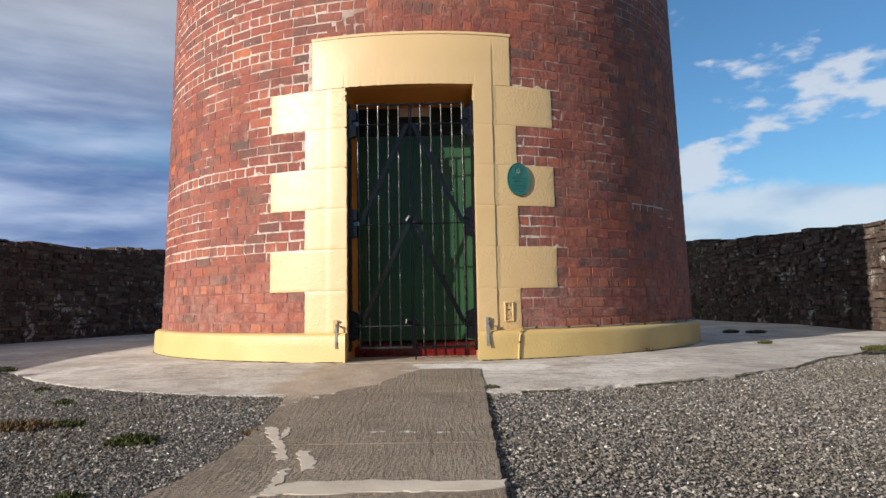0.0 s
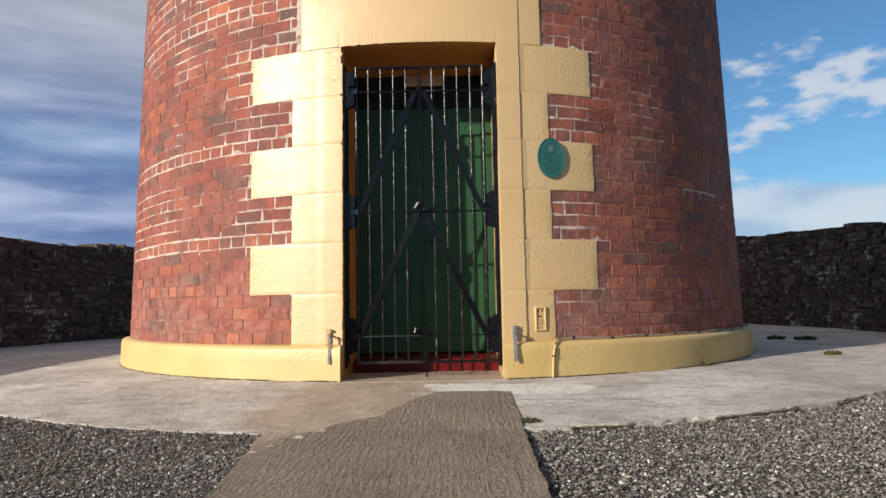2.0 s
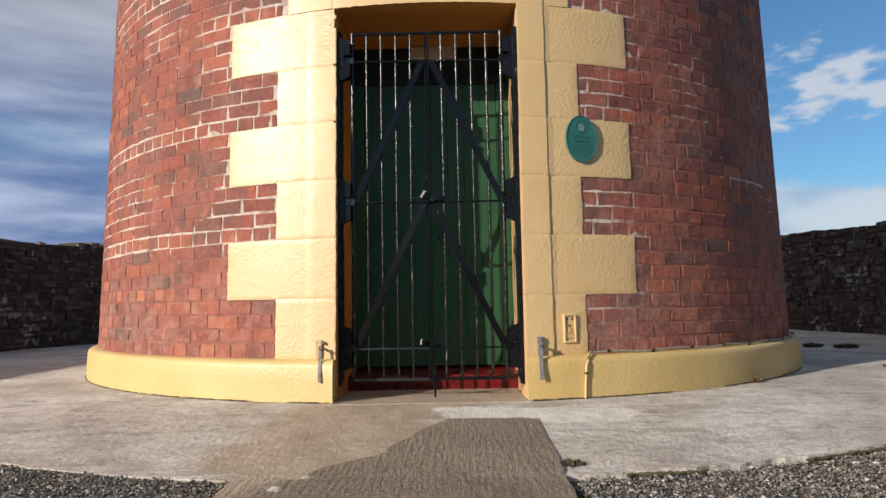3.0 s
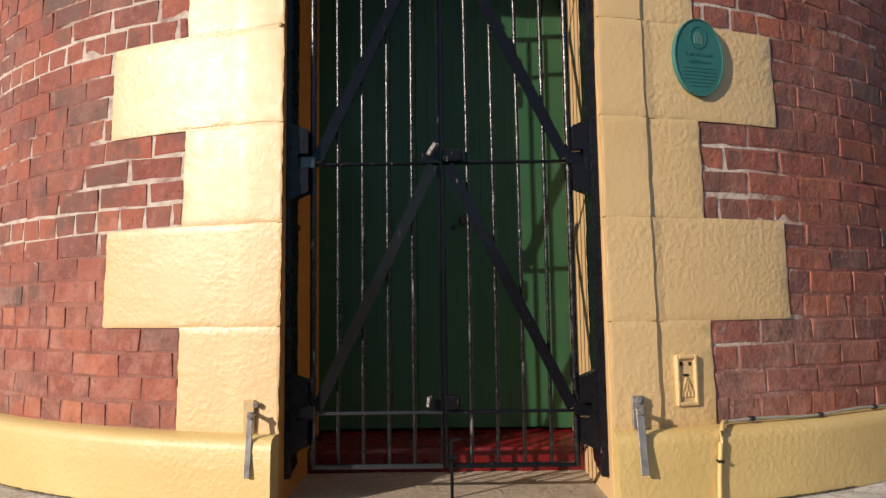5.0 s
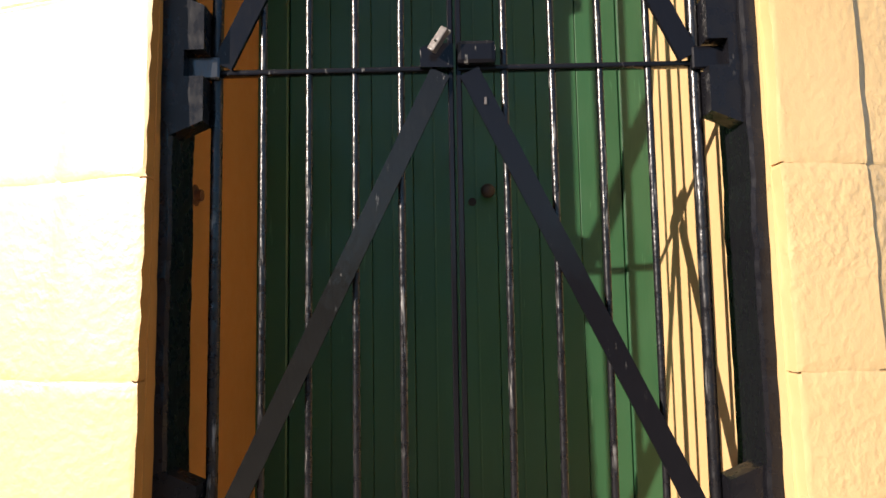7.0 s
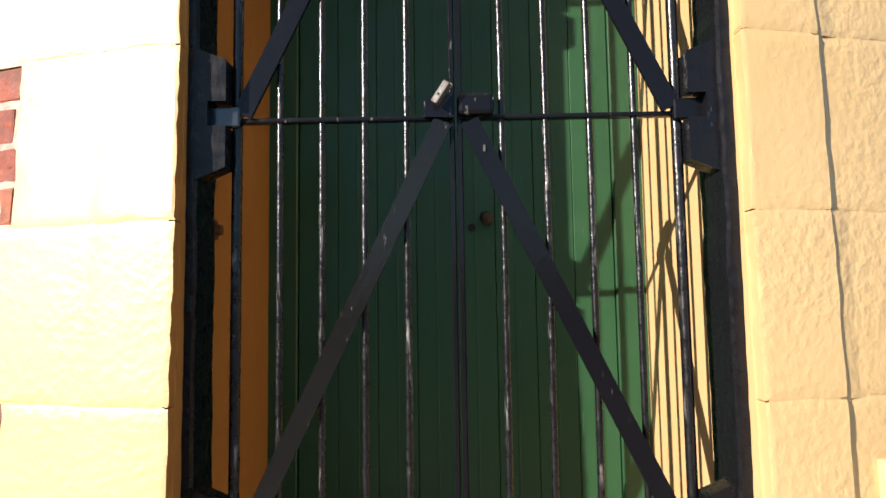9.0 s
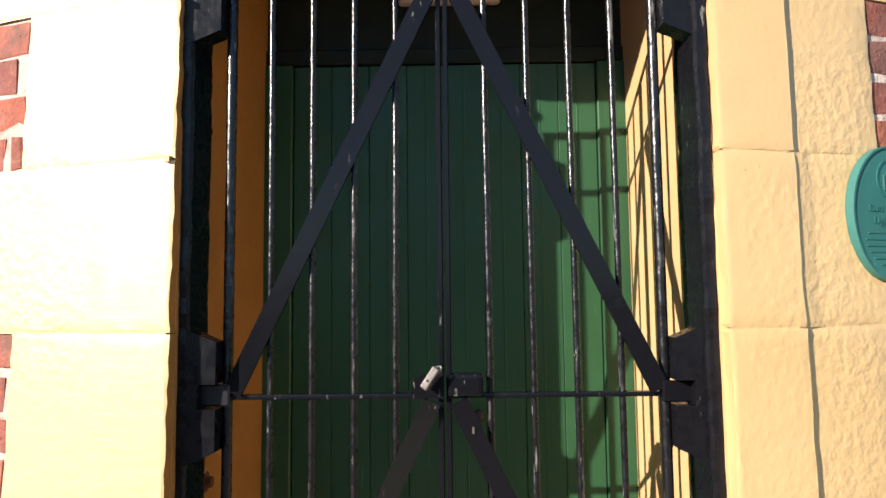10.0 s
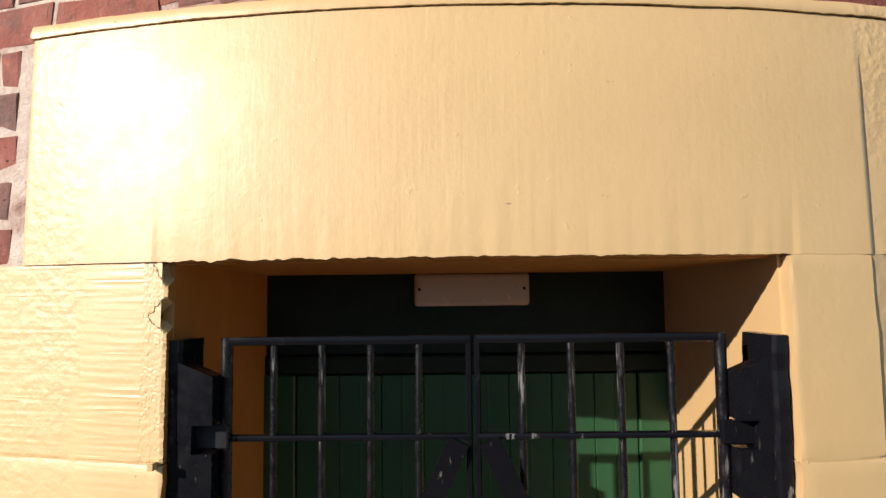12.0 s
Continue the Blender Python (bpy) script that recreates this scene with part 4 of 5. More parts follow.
def gate_leaf(side):
    name = "left" if side < 0 else "right"
    g = thing("gate_leaf", "black painted wrought iron gate leaf, closed, hung on a timber post", "gate", (side * 0.434, GY, 0.10), "leaves of the doorway gate")
    s = side
    part("outer_stile", rod([(s * 0.434, GY, 0.095), (s * 0.434, GY, 2.117)], 0.0105, 12), M_BAR, g, smooth=True)
    part("inner_stile", box(*sorted((s * 0.0022, s * 0.0128)), GY - 0.008, GY + 0.008, 0.095, 2.117, 0.002), M_IRON, g)
    for i, x in enumerate(BARS[side]):
        bend = 0.003 * math.sin(4 * x + s)
        pts = [(s * x + bend * math.sin(z * 2.1), GY, z) for z in (0.102, 0.5, 0.9, 1.3, 1.7, 2.108)]
        part("bar", rod(pts, 0.0066, 12), M_BAR, g, smooth=True)
    for n, z in RAIL_Z.items():
        h, d = (0.0075, 0.009) if n in ("top_rail", "bottom_rail") else (0.0052, 0.010)
        part(n, box(*sorted((s * 0.004, s * 0.436)), GY - d, GY + d, z - h, z + h, 0.0036, None, 2), M_SUNWORN if s < 0 and z < 0.5 else M_IRON, g, smooth=True)
    # flat braces on the face of the bars
    for zt, zb in ((1.936, 1.118), (1.098, 0.287)):
        a, b = Vector((s * 0.026, 0, zt)), Vector((s * 0.420, 0, zb))
        way = (b - a).normalized()
        nrm = Vector((way.z, 0, -way.x)) * 0.0185
        quad = [a + nrm, b + nrm, b - nrm, a - nrm]
        part("brace", prism([(q.x, q.z) for q in quad], GY - 0.0185, GY - 0.0095, 0.0015), M_SCUFFED if s < 0 and zt < 1.5 else M_IRON, g)
    for n in ("upper_rail", "middle_rail", "lower_rail"):
        z = RAIL_Z[n] + 0.006
        part("hinge_tongue", box(*sorted((s * 0.424, s * 0.484)), GY - 0.022, GY - 0.006, z - 0.021, z + 0.021, 0.003), M_SUNWORN if s < 0 else M_IRON, g, "blue-black worn hinge plate")
    if side > 0:
        bolt_rod = rod([(0.022, GY - 0.016, 0.19), (0.022, GY - 0.016, -0.004)], 0.0055, 8)
        rod([(0.020, GY - 0.016, 0.187), (0.052, GY - 0.018, 0.189)], 0.005, 8, bolt_rod)
        drop_bolt = part("drop_bolt", bolt_rod, M_IRON, g, "black drop bolt with a bent handle")
        keep = rod([(0.012, GY - 0.017, 0.13), (0.034, GY - 0.017, 0.13)], 0.011, 8)
        part("bolt_keep", keep, M_IRON, drop_bolt)
        part("lock_box", box(0.004, 0.074, GY - 0.030, GY + 0.016, 1.108, 1.152, 0.008, None, 2), M_IRON, g, "black iron lock box")
        part("lower_lock_box", box(0.004, 0.052, GY - 0.028, GY + 0.012, 0.283, 0.330, 0.004), M_IRON, g)
        slot = box(0.052, 0.056, GY - 0.0215, GY - 0.0185, 1.036, 1.049, 0)
        part("chip", slot, M_BRASS, g, "bare metal chip in the paint")
    else:
        hasp = prism([(-0.062, 1.106), (-0.002, 1.104), (-0.002, 1.148), (-0.040, 1.150), (-0.062, 1.140)], GY - 0.024, GY - 0.002, 0.005)
        part("hasp", hasp, M_IRON, g)
        part("lower_hasp", prism([(-0.055, 0.282), (-0.004, 0.282), (-0.004, 0.320), (-0.050, 0.312)], GY - 0.013, GY - 0.002, 0.003), M_IRON, g)
    return g


def padlock(at, tilt, size, group):
    p = thing("padlock", "small worn steel padlock hanging on the gate", "padlock", at, group)
    bm = bmesh.new()
    bmesh.ops.create_cube(bm, size=1, matrix=Matrix.Diagonal((0.021 * size, 0.020 * size, 0.066 * size, 1)))
    bevelled(bm, 0.004 * size, 2)
    body = part("body", bm, M_BRASS, None)
    body.parent = p
    bm = bmesh.new()
    bmesh.ops.create_cone(bm, segments=10, radius1=0.003 * size, radius2=0.003 * size, depth=0.003, cap_ends=True,
                          matrix=Matrix.Translation((0, -0.0112 * size, -0.008 * size)) @ Matrix.Rotation(math.pi / 2, 4, "X"))
    hole = part("keyhole", bm, M_DARK, None)
    hole.parent = body
    bow = [(0.009 * size * math.cos(a), 0.004 + 0.010 * math.sin(a), (0.022 + 0.016 * math.sin(a)) * size) for a in (0, 0.6, 1.2, 1.57, 1.94, 2.54, 3.14)]
    sh = part("shackle", rod(bow, 0.0028 * size, 8), M_ZINC, None)
    sh.parent = p
    p.rotation_euler = (radians(-8), radians(tilt), radians(-22))
    return p


gate_leaf(-1)
gate_leaf(1)
padlock((-0.028, GY - 0.046, 1.146), 33, 0.72, "padlocks of the gate")
padlock((-0.050, GY - 0.036, 0.312), 4, 0.5, "padlocks of the gate")


def gate_post(side):
    g = thing("gate_post", "black painted timber gate post with notched hinge blocks, on the reveal", "post", (side * 0.49, 0.21, 0.05), "posts of the doorway gate")
    s = side
    bm = bmesh.new()
    rng = random.Random(3 + side)
    rows = []
    zs = [0.075 + 0.030 * i for i in range(69)]
    for z in zs:
        w = rng.uniform(-0.0014, 0.0014) + 0.0025 * noise.noise(Vector((side, 3, z * 7)))
        v = rng.uniform(-0.0018, 0.0018) + 0.002 * noise.noise(Vector((side, 8, z * 9)))
        taper = 0.012 if z < 0.10 else 0.0
        v -= 0.018 if side > 0 else 0.0
        rows.append([bm.verts.new(p) for p in ((s * (HALF - 0.001), 0.166 + v, z), (s * (0.520), 0.160 + v, z), (s * (0.503 + w), 0.161 + v, z), (s * (0.498 + w), 0.168 + v, z), (s * (0.498 + w + taper), 0.264, z), (s * (HALF - 0.001), 0.264, z))])
    for a, b in zip(rows, rows[1:]):
        for j in range(6):
            bm.faces.new((a[j], a[(j + 1) % 6], b[(j + 1) % 6], b[j]))
    bm.faces.new(rows[0])
    bm.faces.new(rows[-1])
    part("post", bm, M_POST, g)
    for n in ("upper_rail", "middle_rail", "lower_rail"):
        z = RAIL_Z[n] + 0.006
        o, i = 0.502, 0.443
        shape = [(o, z - 0.130), (i, z - 0.105), (i, z - 0.024), (0.478, z - 0.024), (0.478, z + 0.024), (i, z + 0.024), (i, z + 0.105), (o, z + 0.130)]
        part("hinge_block", prism([(s * x, zz) for x, zz in shape], 0.158, 0.205, 0.003), M_POST, g, "notched black timber hinge block")
        for up in (-1, 1):
            shape = [(0.50, z + up * 0.075), (0.437, z + up * 0.070), (0.437, z + up * 0.026), (0.50, z + up * 0.026)]
            part("backing_board", prism([(s * x, zz) for x, zz in shape], 0.206, 0.235, 0.002), M_POST, g)
    return g


gate_post(-1)
gate_post(1)


# ---- green door ----
def door():
    d = thing("wooden_door", "dark green painted vertical board door, closed, behind the iron gate", "door", (0, DOOR_Y, 0.12))
    n, x0, x1 = 8, -0.44, 0.44
    w = (x1 - x0) / n
    for i in range(n):
        a, b = x0 + i * w, x0 + (i + 1) * w
        bm = box(a + 0.0006, b - 0.0006, DOOR_Y, DOOR_Y + 0.035, 0.125, 1.985, 0.0016)
        box(a + w / 2 - 0.003, a + w / 2 + 0.003, DOOR_Y - 0.0011, DOOR_Y + 0.004, 0.126, 1.984, 0.0010, bm)
        part("board", bm, M_GREEN, d)
    for s in (-1, 1):
        bm = box(*sorted((s * 0.442, s * (HALF + 0.0))), DOOR_Y - 0.012, DOOR_Y + 0.05, 0.12, 1.988, 0.004)
        part("frame_post", bm, M_GREEN, d, "green painted door frame post")
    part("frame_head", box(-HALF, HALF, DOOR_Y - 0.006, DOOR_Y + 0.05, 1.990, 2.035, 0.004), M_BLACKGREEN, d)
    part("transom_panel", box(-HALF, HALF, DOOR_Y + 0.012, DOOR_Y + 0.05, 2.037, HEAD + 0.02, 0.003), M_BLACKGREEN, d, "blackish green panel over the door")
    bm = bmesh.new()
    bmesh.ops.create_cone(bm, segments=12, radius1=0.011, radius2=0.011, depth=0.004, cap_ends=True, matrix=Matrix.Translation((0.045, DOOR_Y - 0.002, 0.955)) @ Matrix.Rotation(math.pi / 2, 4, "X"))
    part("keyhole", bm, M_DARK, d, "small black keyhole")
    bm = bmesh.new()
    bmesh.ops.create_uvsphere(bm, u_segments=16, v_segments=10, radius=0.019, matrix=Matrix.Translation((0.085, DOOR_Y - 0.035, 0.978)) @ Matrix.Diagonal((1, 0.7, 1, 1)))
    rod([(0.085, DOOR_Y - 0.03, 0.978), (0.085, DOOR_Y + 0.005, 0.978)], 0.011, 10, bm)
    part("door_knob", bm, M_RUST, d, "rusty brown round door knob", True)
    return d


# frame head and transom are coloured darker than the boards
M_BLACKGREEN = make_plain("blackish_green", (0.015, 0.022, 0.015), 0.5, var=0.3, scale=9.0, spec=0.2)
M_RUST = make_plain("rusty_iron", (0.022, 0.015, 0.011), 0.6, 0.0, var=0.4, scale=60.0)
door()


def lamp_box():
    g = thing("bulkhead_lamp", "unlit cream rectangular bulkhead lamp over the door", "lamp", (0.018, DOOR_Y + 0.010, 2.21))
    diffuser = part("diffuser", box(-0.132, 0.166, DOOR_Y - 0.028, DOOR_Y + 0.002, 2.162, 2.246, 0.012, None, 3), M_LAMP, g, smooth=True)
    part("base", box(-0.124, 0.158, DOOR_Y + 0.002, DOOR_Y + 0.0115, 2.168, 2.243, 0.003), M_CLIP, g)
    for x in (-0.118, 0.152):
        bm = bmesh.new()
        bmesh.ops.create_cone(bm, segments=10, radius1=0.0045, radius2=0.0035, depth=0.004, cap_ends=True, matrix=Matrix.Translation((x, DOOR_Y - 0.0295, 2.206)) @ Matrix.Rotation(math.pi / 2, 4, "X"))
        part("screw", bm, M_RUST, diffuser)


lamp_box()


def red_step():
    g = thing("door_step", "glossy red painted stone step below the door", "step", (0, 0.6, 0))
    nx = 24
    rng = random.Random(4)
    wear = [rng.uniform(-0.004, 0.004) for i in range(nx + 1)]
    for name, prof in (("riser", ((0.545, -0.01), (0.540, 0.075), (0.552, 0.088))), ("tread", ((0.552, 0.088), (0.62, 0.094), (DOOR_Y + 0.05, 0.118)))):
        bm = bmesh.new()
        rows = []
        for i in range(nx + 1):
            x = -HALF + 0.001 + (2 * HALF - 0.002) * i / nx
            rows.append([bm.verts.new((x, y + (wear[i] if z < 0.08 else 0.0), z)) for y, z in prof])
        for a, b in zip(rows, rows[1:]):
            for j in range(2):
                bm.faces.new((a[j], b[j], b[j + 1], a[j + 1]))
        part(name, bm, M_RED, g)
    return g


red_step()

# ---- fittings on the stonework ----


def holdback(side):
    x = side * 0.597
    y = on_tower(x, 0.30, 0.018 if side < 0 else 0.026).y
    g = thing("door_holdback", "grey galvanised swivel catch bolted to the yellow jamb", "catch", (x, y, 0.3), "catches beside the doorway")
    part("plate", box(x - 0.024 + 0.012 * side, x + 0.012 + 0.012 * side, y - 0.006, y + 0.03, 0.235, 0.335, 0.002), M_YELLOW if side < 0 else M_ZINC, g)
    bolt = part("bolt", rod([(x, y + 0.01, 0.292), (x, y - 0.047, 0.292)], 0.007, 10), M_ZINC, g)
    for z in (0.292, 0.322):
        bm = bmesh.new()
        bmesh.ops.create_cone(bm, segments=6, radius1=0.011, radius2=0.009, depth=0.010, cap_ends=True, matrix=Matrix.Translation((x + (0.0 if z < 0.3 else 0.006), y - (0.051 if z < 0.3 else 0.010), z)) @ Matrix.Rotation(math.pi / 2, 4, "X"))
        part("nut", bm, M_ZINC, bolt if z < 0.3 else g)
    aw = 0.0095 if side < 0 else 0.0125
    arm = box(x - aw, x + aw, y - 0.046, y - 0.040, 0.112, 0.305, 0.002)
    for v in arm.verts:
        v.co.y -= (0.305 - v.co.z) * 0.17
    part("arm", arm, M_ZINC, g, "flat hanging steel arm")
    return g


holdback(-1)
holdback(1)


def joint_filler():
    """Paint-filled joints just behind the faces of the jamb blocks."""
    for side in (-1, 1):
        bm = bmesh.new()
        for k in range(6):
            z0, z1 = Z0 + k * BAND, Z0 + (k + 1) * BAND
            wide = 1.19 if k % 2 else 0.874
            xs = [HALF + 0.006 + (wide - HALF - 0.006) * i / 10 for i in range(11)]
            low, top = [[bm.verts.new(on_tower(side * x, z, (PROUD + 0.0082 if side > 0 else PROUD + 0.0006) if x < 0.68 else PROUD - 0.0016)) for x in xs] for z in (z0 - 0.001, z1 + 0.001)]
            for i in range(10):
                bm.faces.new((low[i], low[i + 1], top[i + 1], top[i]))
            if k:
                box(*sorted((side * (HALF + 0.003), side * (HALF + 0.012))), 0.125, 0.30, z0 - 0.006, z0 + 0.006, 0, bm)
        part("joint_filler", bm, M_YELLOW, tower, "yellow paint-filled joints between the jamb blocks")


joint_filler()


def reveal_stub(y, z, size, label):
    g = thing("bolt_stub", label, "bolt", (-HALF, y, z), "old bolts in the reveal")
    washer = part("washer", rod([(-HALF - 0.004, y, z), (-HALF + 0.003, y, z)], size * 1.9, 12), M_STUB, g)
    part("stub", rod([(-HALF, y, z), (-HALF + 0.016, y, z)], size, 10), M_STUB, washer)


M_STUB = make_plain("rusted_stub", (0.19, 0.075, 0.03), 0.8, 0.0, var=0.5, scale=60.0)
reveal_stub(0.338, 0.909, 0.012, "rusty cut bolt in the shaded left reveal")
reveal_stub(0.30, 1.672, 0.007, "small rusty bolt end in the shaded left reveal")


def plaque():
    cx, cz = 0.886, 1.456
    nrm = on_tower(cx, cz, 0) - Vector((XC, YC, cz))
    yaw = math.atan2(nrm.x, -nrm.y)
    at = on_tower(cx, cz, PROUD + 0.012)
    g = thing("wall_plaque", "oval teal enamel plaque with raised lettering, fixed to a yellow quoin", "plaque", at)
    g.rotation_euler = (0, 0, yaw)

    def disc(name, rx, rz, y0, y1, mat, px=0, pz=0, inner=None, seg=48):
        bm = bmesh.new()
        front = [bm.verts.new((px + rx * math.cos(a), y0, pz + rz * math.sin(a))) for a in (2 * math.pi * i / seg for i in range(seg))]
        back = [bm.verts.new((v.co.x, y1, v.co.z)) for v in front]
        if inner:
            hole = [bm.verts.new((px + (rx - inner) * math.cos(a), y0, pz + (rz - inner) * math.sin(a))) for a in (2 * math.pi * i / seg for i in range(seg))]
            hb = [bm.verts.new((v.co.x, y1, v.co.z)) for v in hole]
            for i in range(seg):
                j = (i + 1) % seg
                bm.faces.new((front[i], front[j], hole[j], hole[i]))
                bm.faces.new((hole[i], hole[j], hb[j], hb[i]))
        else:
            bm.faces.new(front)
        for i in range(seg):
            j = (i + 1) % seg
            bm.faces.new((front[i], front[j], back[j], back[i]))
        ob = part(name, bm, mat, None)
        ob.parent = g
        return ob

    plate = disc("plate", 0.096, 0.135, -0.004, 0.014, M_TEAL)
    disc("rim", 0.097, 0.136, -0.007, 0.010, M_TEALRIM, inner=0.004)
    crest = disc("crest_ring", 0.034, 0.040, -0.006, -0.003, M_TEALDARK, pz=0.070, inner=0.004)
    for i in range(5):
        bm = box(-0.0165 + 0.0075 * i, -0.0130 + 0.0075 * i, -0.006, -0.003, 0.046, 0.066 + 0.022 * math.sin(0.6 + 0.5 * i), 0.0008)
        ob = part("crest_stroke", bm, M_TEALDARK, None)
        ob.parent = crest

    def words(text, z, size):
        cu = bpy.data.curves.new("lettering", "FONT")
        cu.body, cu.size, cu.align_x, cu.extrude, cu.resolution_u = text, size, "CENTER", 0.001, 3
        tmp = new("tmp_text", cu)
        dep = bpy.context.evaluated_depsgraph_get()
        me = bpy.data.meshes.new_from_object(tmp.evaluated_get(dep))
        bpy.data.objects.remove(tmp)
        me.transform(Matrix.Translation((0, -0.0045, z)) @ Matrix.Rotation(math.pi / 2, 4, "X"))
        me.materials.clear()
        me.materials.append(M_TEALDARK)
        ob = new("lettering", me)
        ob.parent = plate

    words("Butt of Lewis", 0.004, 0.021)
    words("Lighthouse", -0.020, 0.021)
    for i, w in enumerate((0.062, 0.068, 0.066, 0.060, 0.050, 0.034)):
        z = -0.038 - 0.0125 * i
        bm = box(-w, w, -0.0055, -0.003, z - 0.0018, z + 0.0018, 0.0006)
        ob = part("text_line", bm, M_TEALDARK, None)
        ob.parent = plate


plaque()


def benchmark():
    cx, cz = 0.775, 0.375
    nrm = on_tower(cx, cz, 0) - Vector((XC, YC, cz))
    g = thing("survey_bracket", "cast survey flush bracket painted over in yellow, set in the jamb", "bracket", on_tower(cx, cz, PROUD))
    g.rotation_euler = (0, 0, math.atan2(nrm.x, -nrm.y))

    def add(name, bm, mat, holder=None):
        bmesh.ops.scale(bm, vec=(0.8, 1, 1), verts=bm.verts)
        ob = part(name, bm, mat, None)
        ob.parent = holder or g
        return ob

    plate = add("plate", box(-0.045, 0.045, -0.004, 0.02, -0.078, 0.078, 0.002), M_YELLOW)
    for n, x0, x1, z0, z1 in (("frame_side", -0.047, -0.034, -0.08, 0.08), ("frame_side", 0.034, 0.047, -0.08, 0.08), ("frame_top", -0.034, 0.034, 0.067, 0.08), ("frame_foot", -0.034, 0.034, -0.08, -0.067)):
        add(n, box(x0, x1, -0.013, 0.01, z0, z1, 0.003), M_YELLOW)
    for x in (-0.020, 0.018):
        add("hole", box(x - 0.006, x + 0.006, -0.0065, -0.003, 0.046, 0.058, 0.001), M_DARK, plate)
    add("slot", box(-0.012, 0.010, -0.0065, -0.003, 0.012, 0.020, 0.001), M_DARK, plate)
    for i, a in enumerate((-0.45, 0.0, 0.45)):
        q = [(-0.003, -0.045), (0.003, -0.045), (0.002, 0.0), (-0.002, 0.0)]
        rot = [(x * math.cos(a) - z * math.sin(a), x * math.sin(a) + z * math.cos(a)) for x, z in q]
        add("arrow_stroke", prism([(x, z + 0.008) for x, z in rot], -0.009, -0.003, 0.001), M_YELLOW, plate)
    for i in range(4):
        z = -0.043
        x = -0.024 + 0.016 * i
        add("figure_bar", box(x - 0.005, x + 0.005, -0.0085, -0.003, z - 0.010, z + 0.010, 0.001), M_YELLOW, plate)


benchmark()


def plinth_cable():
    g = thing("plinth_cable", "grey green cable clipped along the plinth top, yellow where it drops", "cable", on_tower(0.9, 0.24, 0.03))
    a0, a1 = math.asin((0.895 - XC) / 3.08), 2.2
    pts = [round_tower(a0 + (a1 - a0) * i / 60, 0.241 + 0.004 * math.sin(i * 1.3), 0.030) for i in range(61)]
    part("cable", rod(pts, 0.0052, 8), M_CABLE, g, smooth=True)
    drop = [pts[0]] + [on_tower(x, z, p) for x, z, p in ((0.886, 0.243, 0.040), (0.872, 0.238, 0.062), (0.860, 0.222, 0.078), (0.853, 0.19, 0.083), (0.847, 0.14, 0.083), (0.842, 0.08, 0.082), (0.838, 0.002, 0.082))]
    part("drop", rod(drop, 0.0072, 10), M_PLINTH, g, "yellow painted cable drop", True)
    for i in range(1, 60, 3):
        p = pts[i]
        ang = a0 + (a1 - a0) * i / 60
        own = bmesh.new()
        bmesh.ops.create_cube(own, size=1, matrix=Matrix.Translation(p) @ Matrix.Rotation(ang, 4, "Z") @ Matrix.Diagonal((0.022, 0.017, 0.017, 1)))
        bevelled(own, 0.004)
        part("clip", own, M_CLIP, g)
    part("clip", box(0.838, 0.858, on_tower(0.848, 0.14, 0.092).y, on_tower(0.848, 0.14, 0.07).y, 0.130, 0.140, 0.002), M_CLIP, g)


plinth_cable()


# ---- plants ----
def tuft(x, y, z, w, h, mat, label, n, seed):
    rng = random.Random(seed)
    bm = bmesh.new()
    for i in range(n):
        r, a = w * math.sqrt(rng.random()), rng.uniform(0, 6.28)
        px, py = x + r * math.cos(a), y + r * math.sin(a) * 0.6
        lean, b = rng.uniform(0, 0.6) * h, rng.uniform(0, 6.28)
        hh = h * rng.uniform(0.4, 1.0) * (1 - 0.5 * r / w)
        wd = rng.uniform(0.0025, 0.005)
        t = Vector((px + lean * math.cos(b), py + lean * math.sin(b), z + hh))
        s = Vector((math.sin(b), -math.cos(b), 0)) * wd
        m = Vector((px, py, z)).lerp(t, 0.55) + Vector((0, 0, 0.12 * h))
        v = [bm.verts.new(p) for p in (Vector((px, py, z - 0.01)) - s, Vector((px, py, z - 0.01)) + s, m + s * 0.8, t, m - s * 0.8)]
        bm.faces.new(v)
    return solid("grass_tuft", bm, mat, label, "grass", "tufts in the gravel")


for i, (x, y, w, h, dry, n) in enumerate(((-1.03, -2.41, 0.10, 0.06, 0, 620), (-1.55, -1.98, 0.09, 0.045, 0, 240), (-1.76, -2.04, 0.19, 0.06, 1, 520), (-1.95, -1.33, 0.06, 0.05, 0, 160), (-0.56, -2.27, 0.05, 0.04, 1, 140), (-0.29, -2.37, 0.035, 0.025, 2, 60), (-2.44, -0.74, 0.06, 0.04, 0, 120), (-0.86, -3.18, 0.05, 0.04, 0, 100), (0.50, -1.45, 0.05, 0.025, 0, 80), (0.55, -1.12, 0.05, 0.03, 2, 100),
                                          (4.0, 0.62, 0.15, 0.055, 0, 520), (4.35, 0.75, 0.16, 0.07, 1, 300), (3.45, 1.55, 0.07, 0.04, 0, 120), (-3.24, 0.06, 0.10, 0.05, 0, 140), (2.35, 1.12, 0.05, 0.07, 1, 60), (2.02, 0.68, 0.05, 0.06, 1, 60), (4.02, 3.75, 0.10, 0.06, 2, 170), (4.26, 3.55, 0.13, 0.06, 2, 170))):
    tuft(x, y, path_z(x, y) + (0 if math.hypot(x, y - YC) < RIM else -0.014), w, h, (M_MOSS, M_DRY, M_SOIL)[dry], "dry brown grass tuft in the gravel" if dry else "low green mossy tuft in the gravel", n, 40 + i)


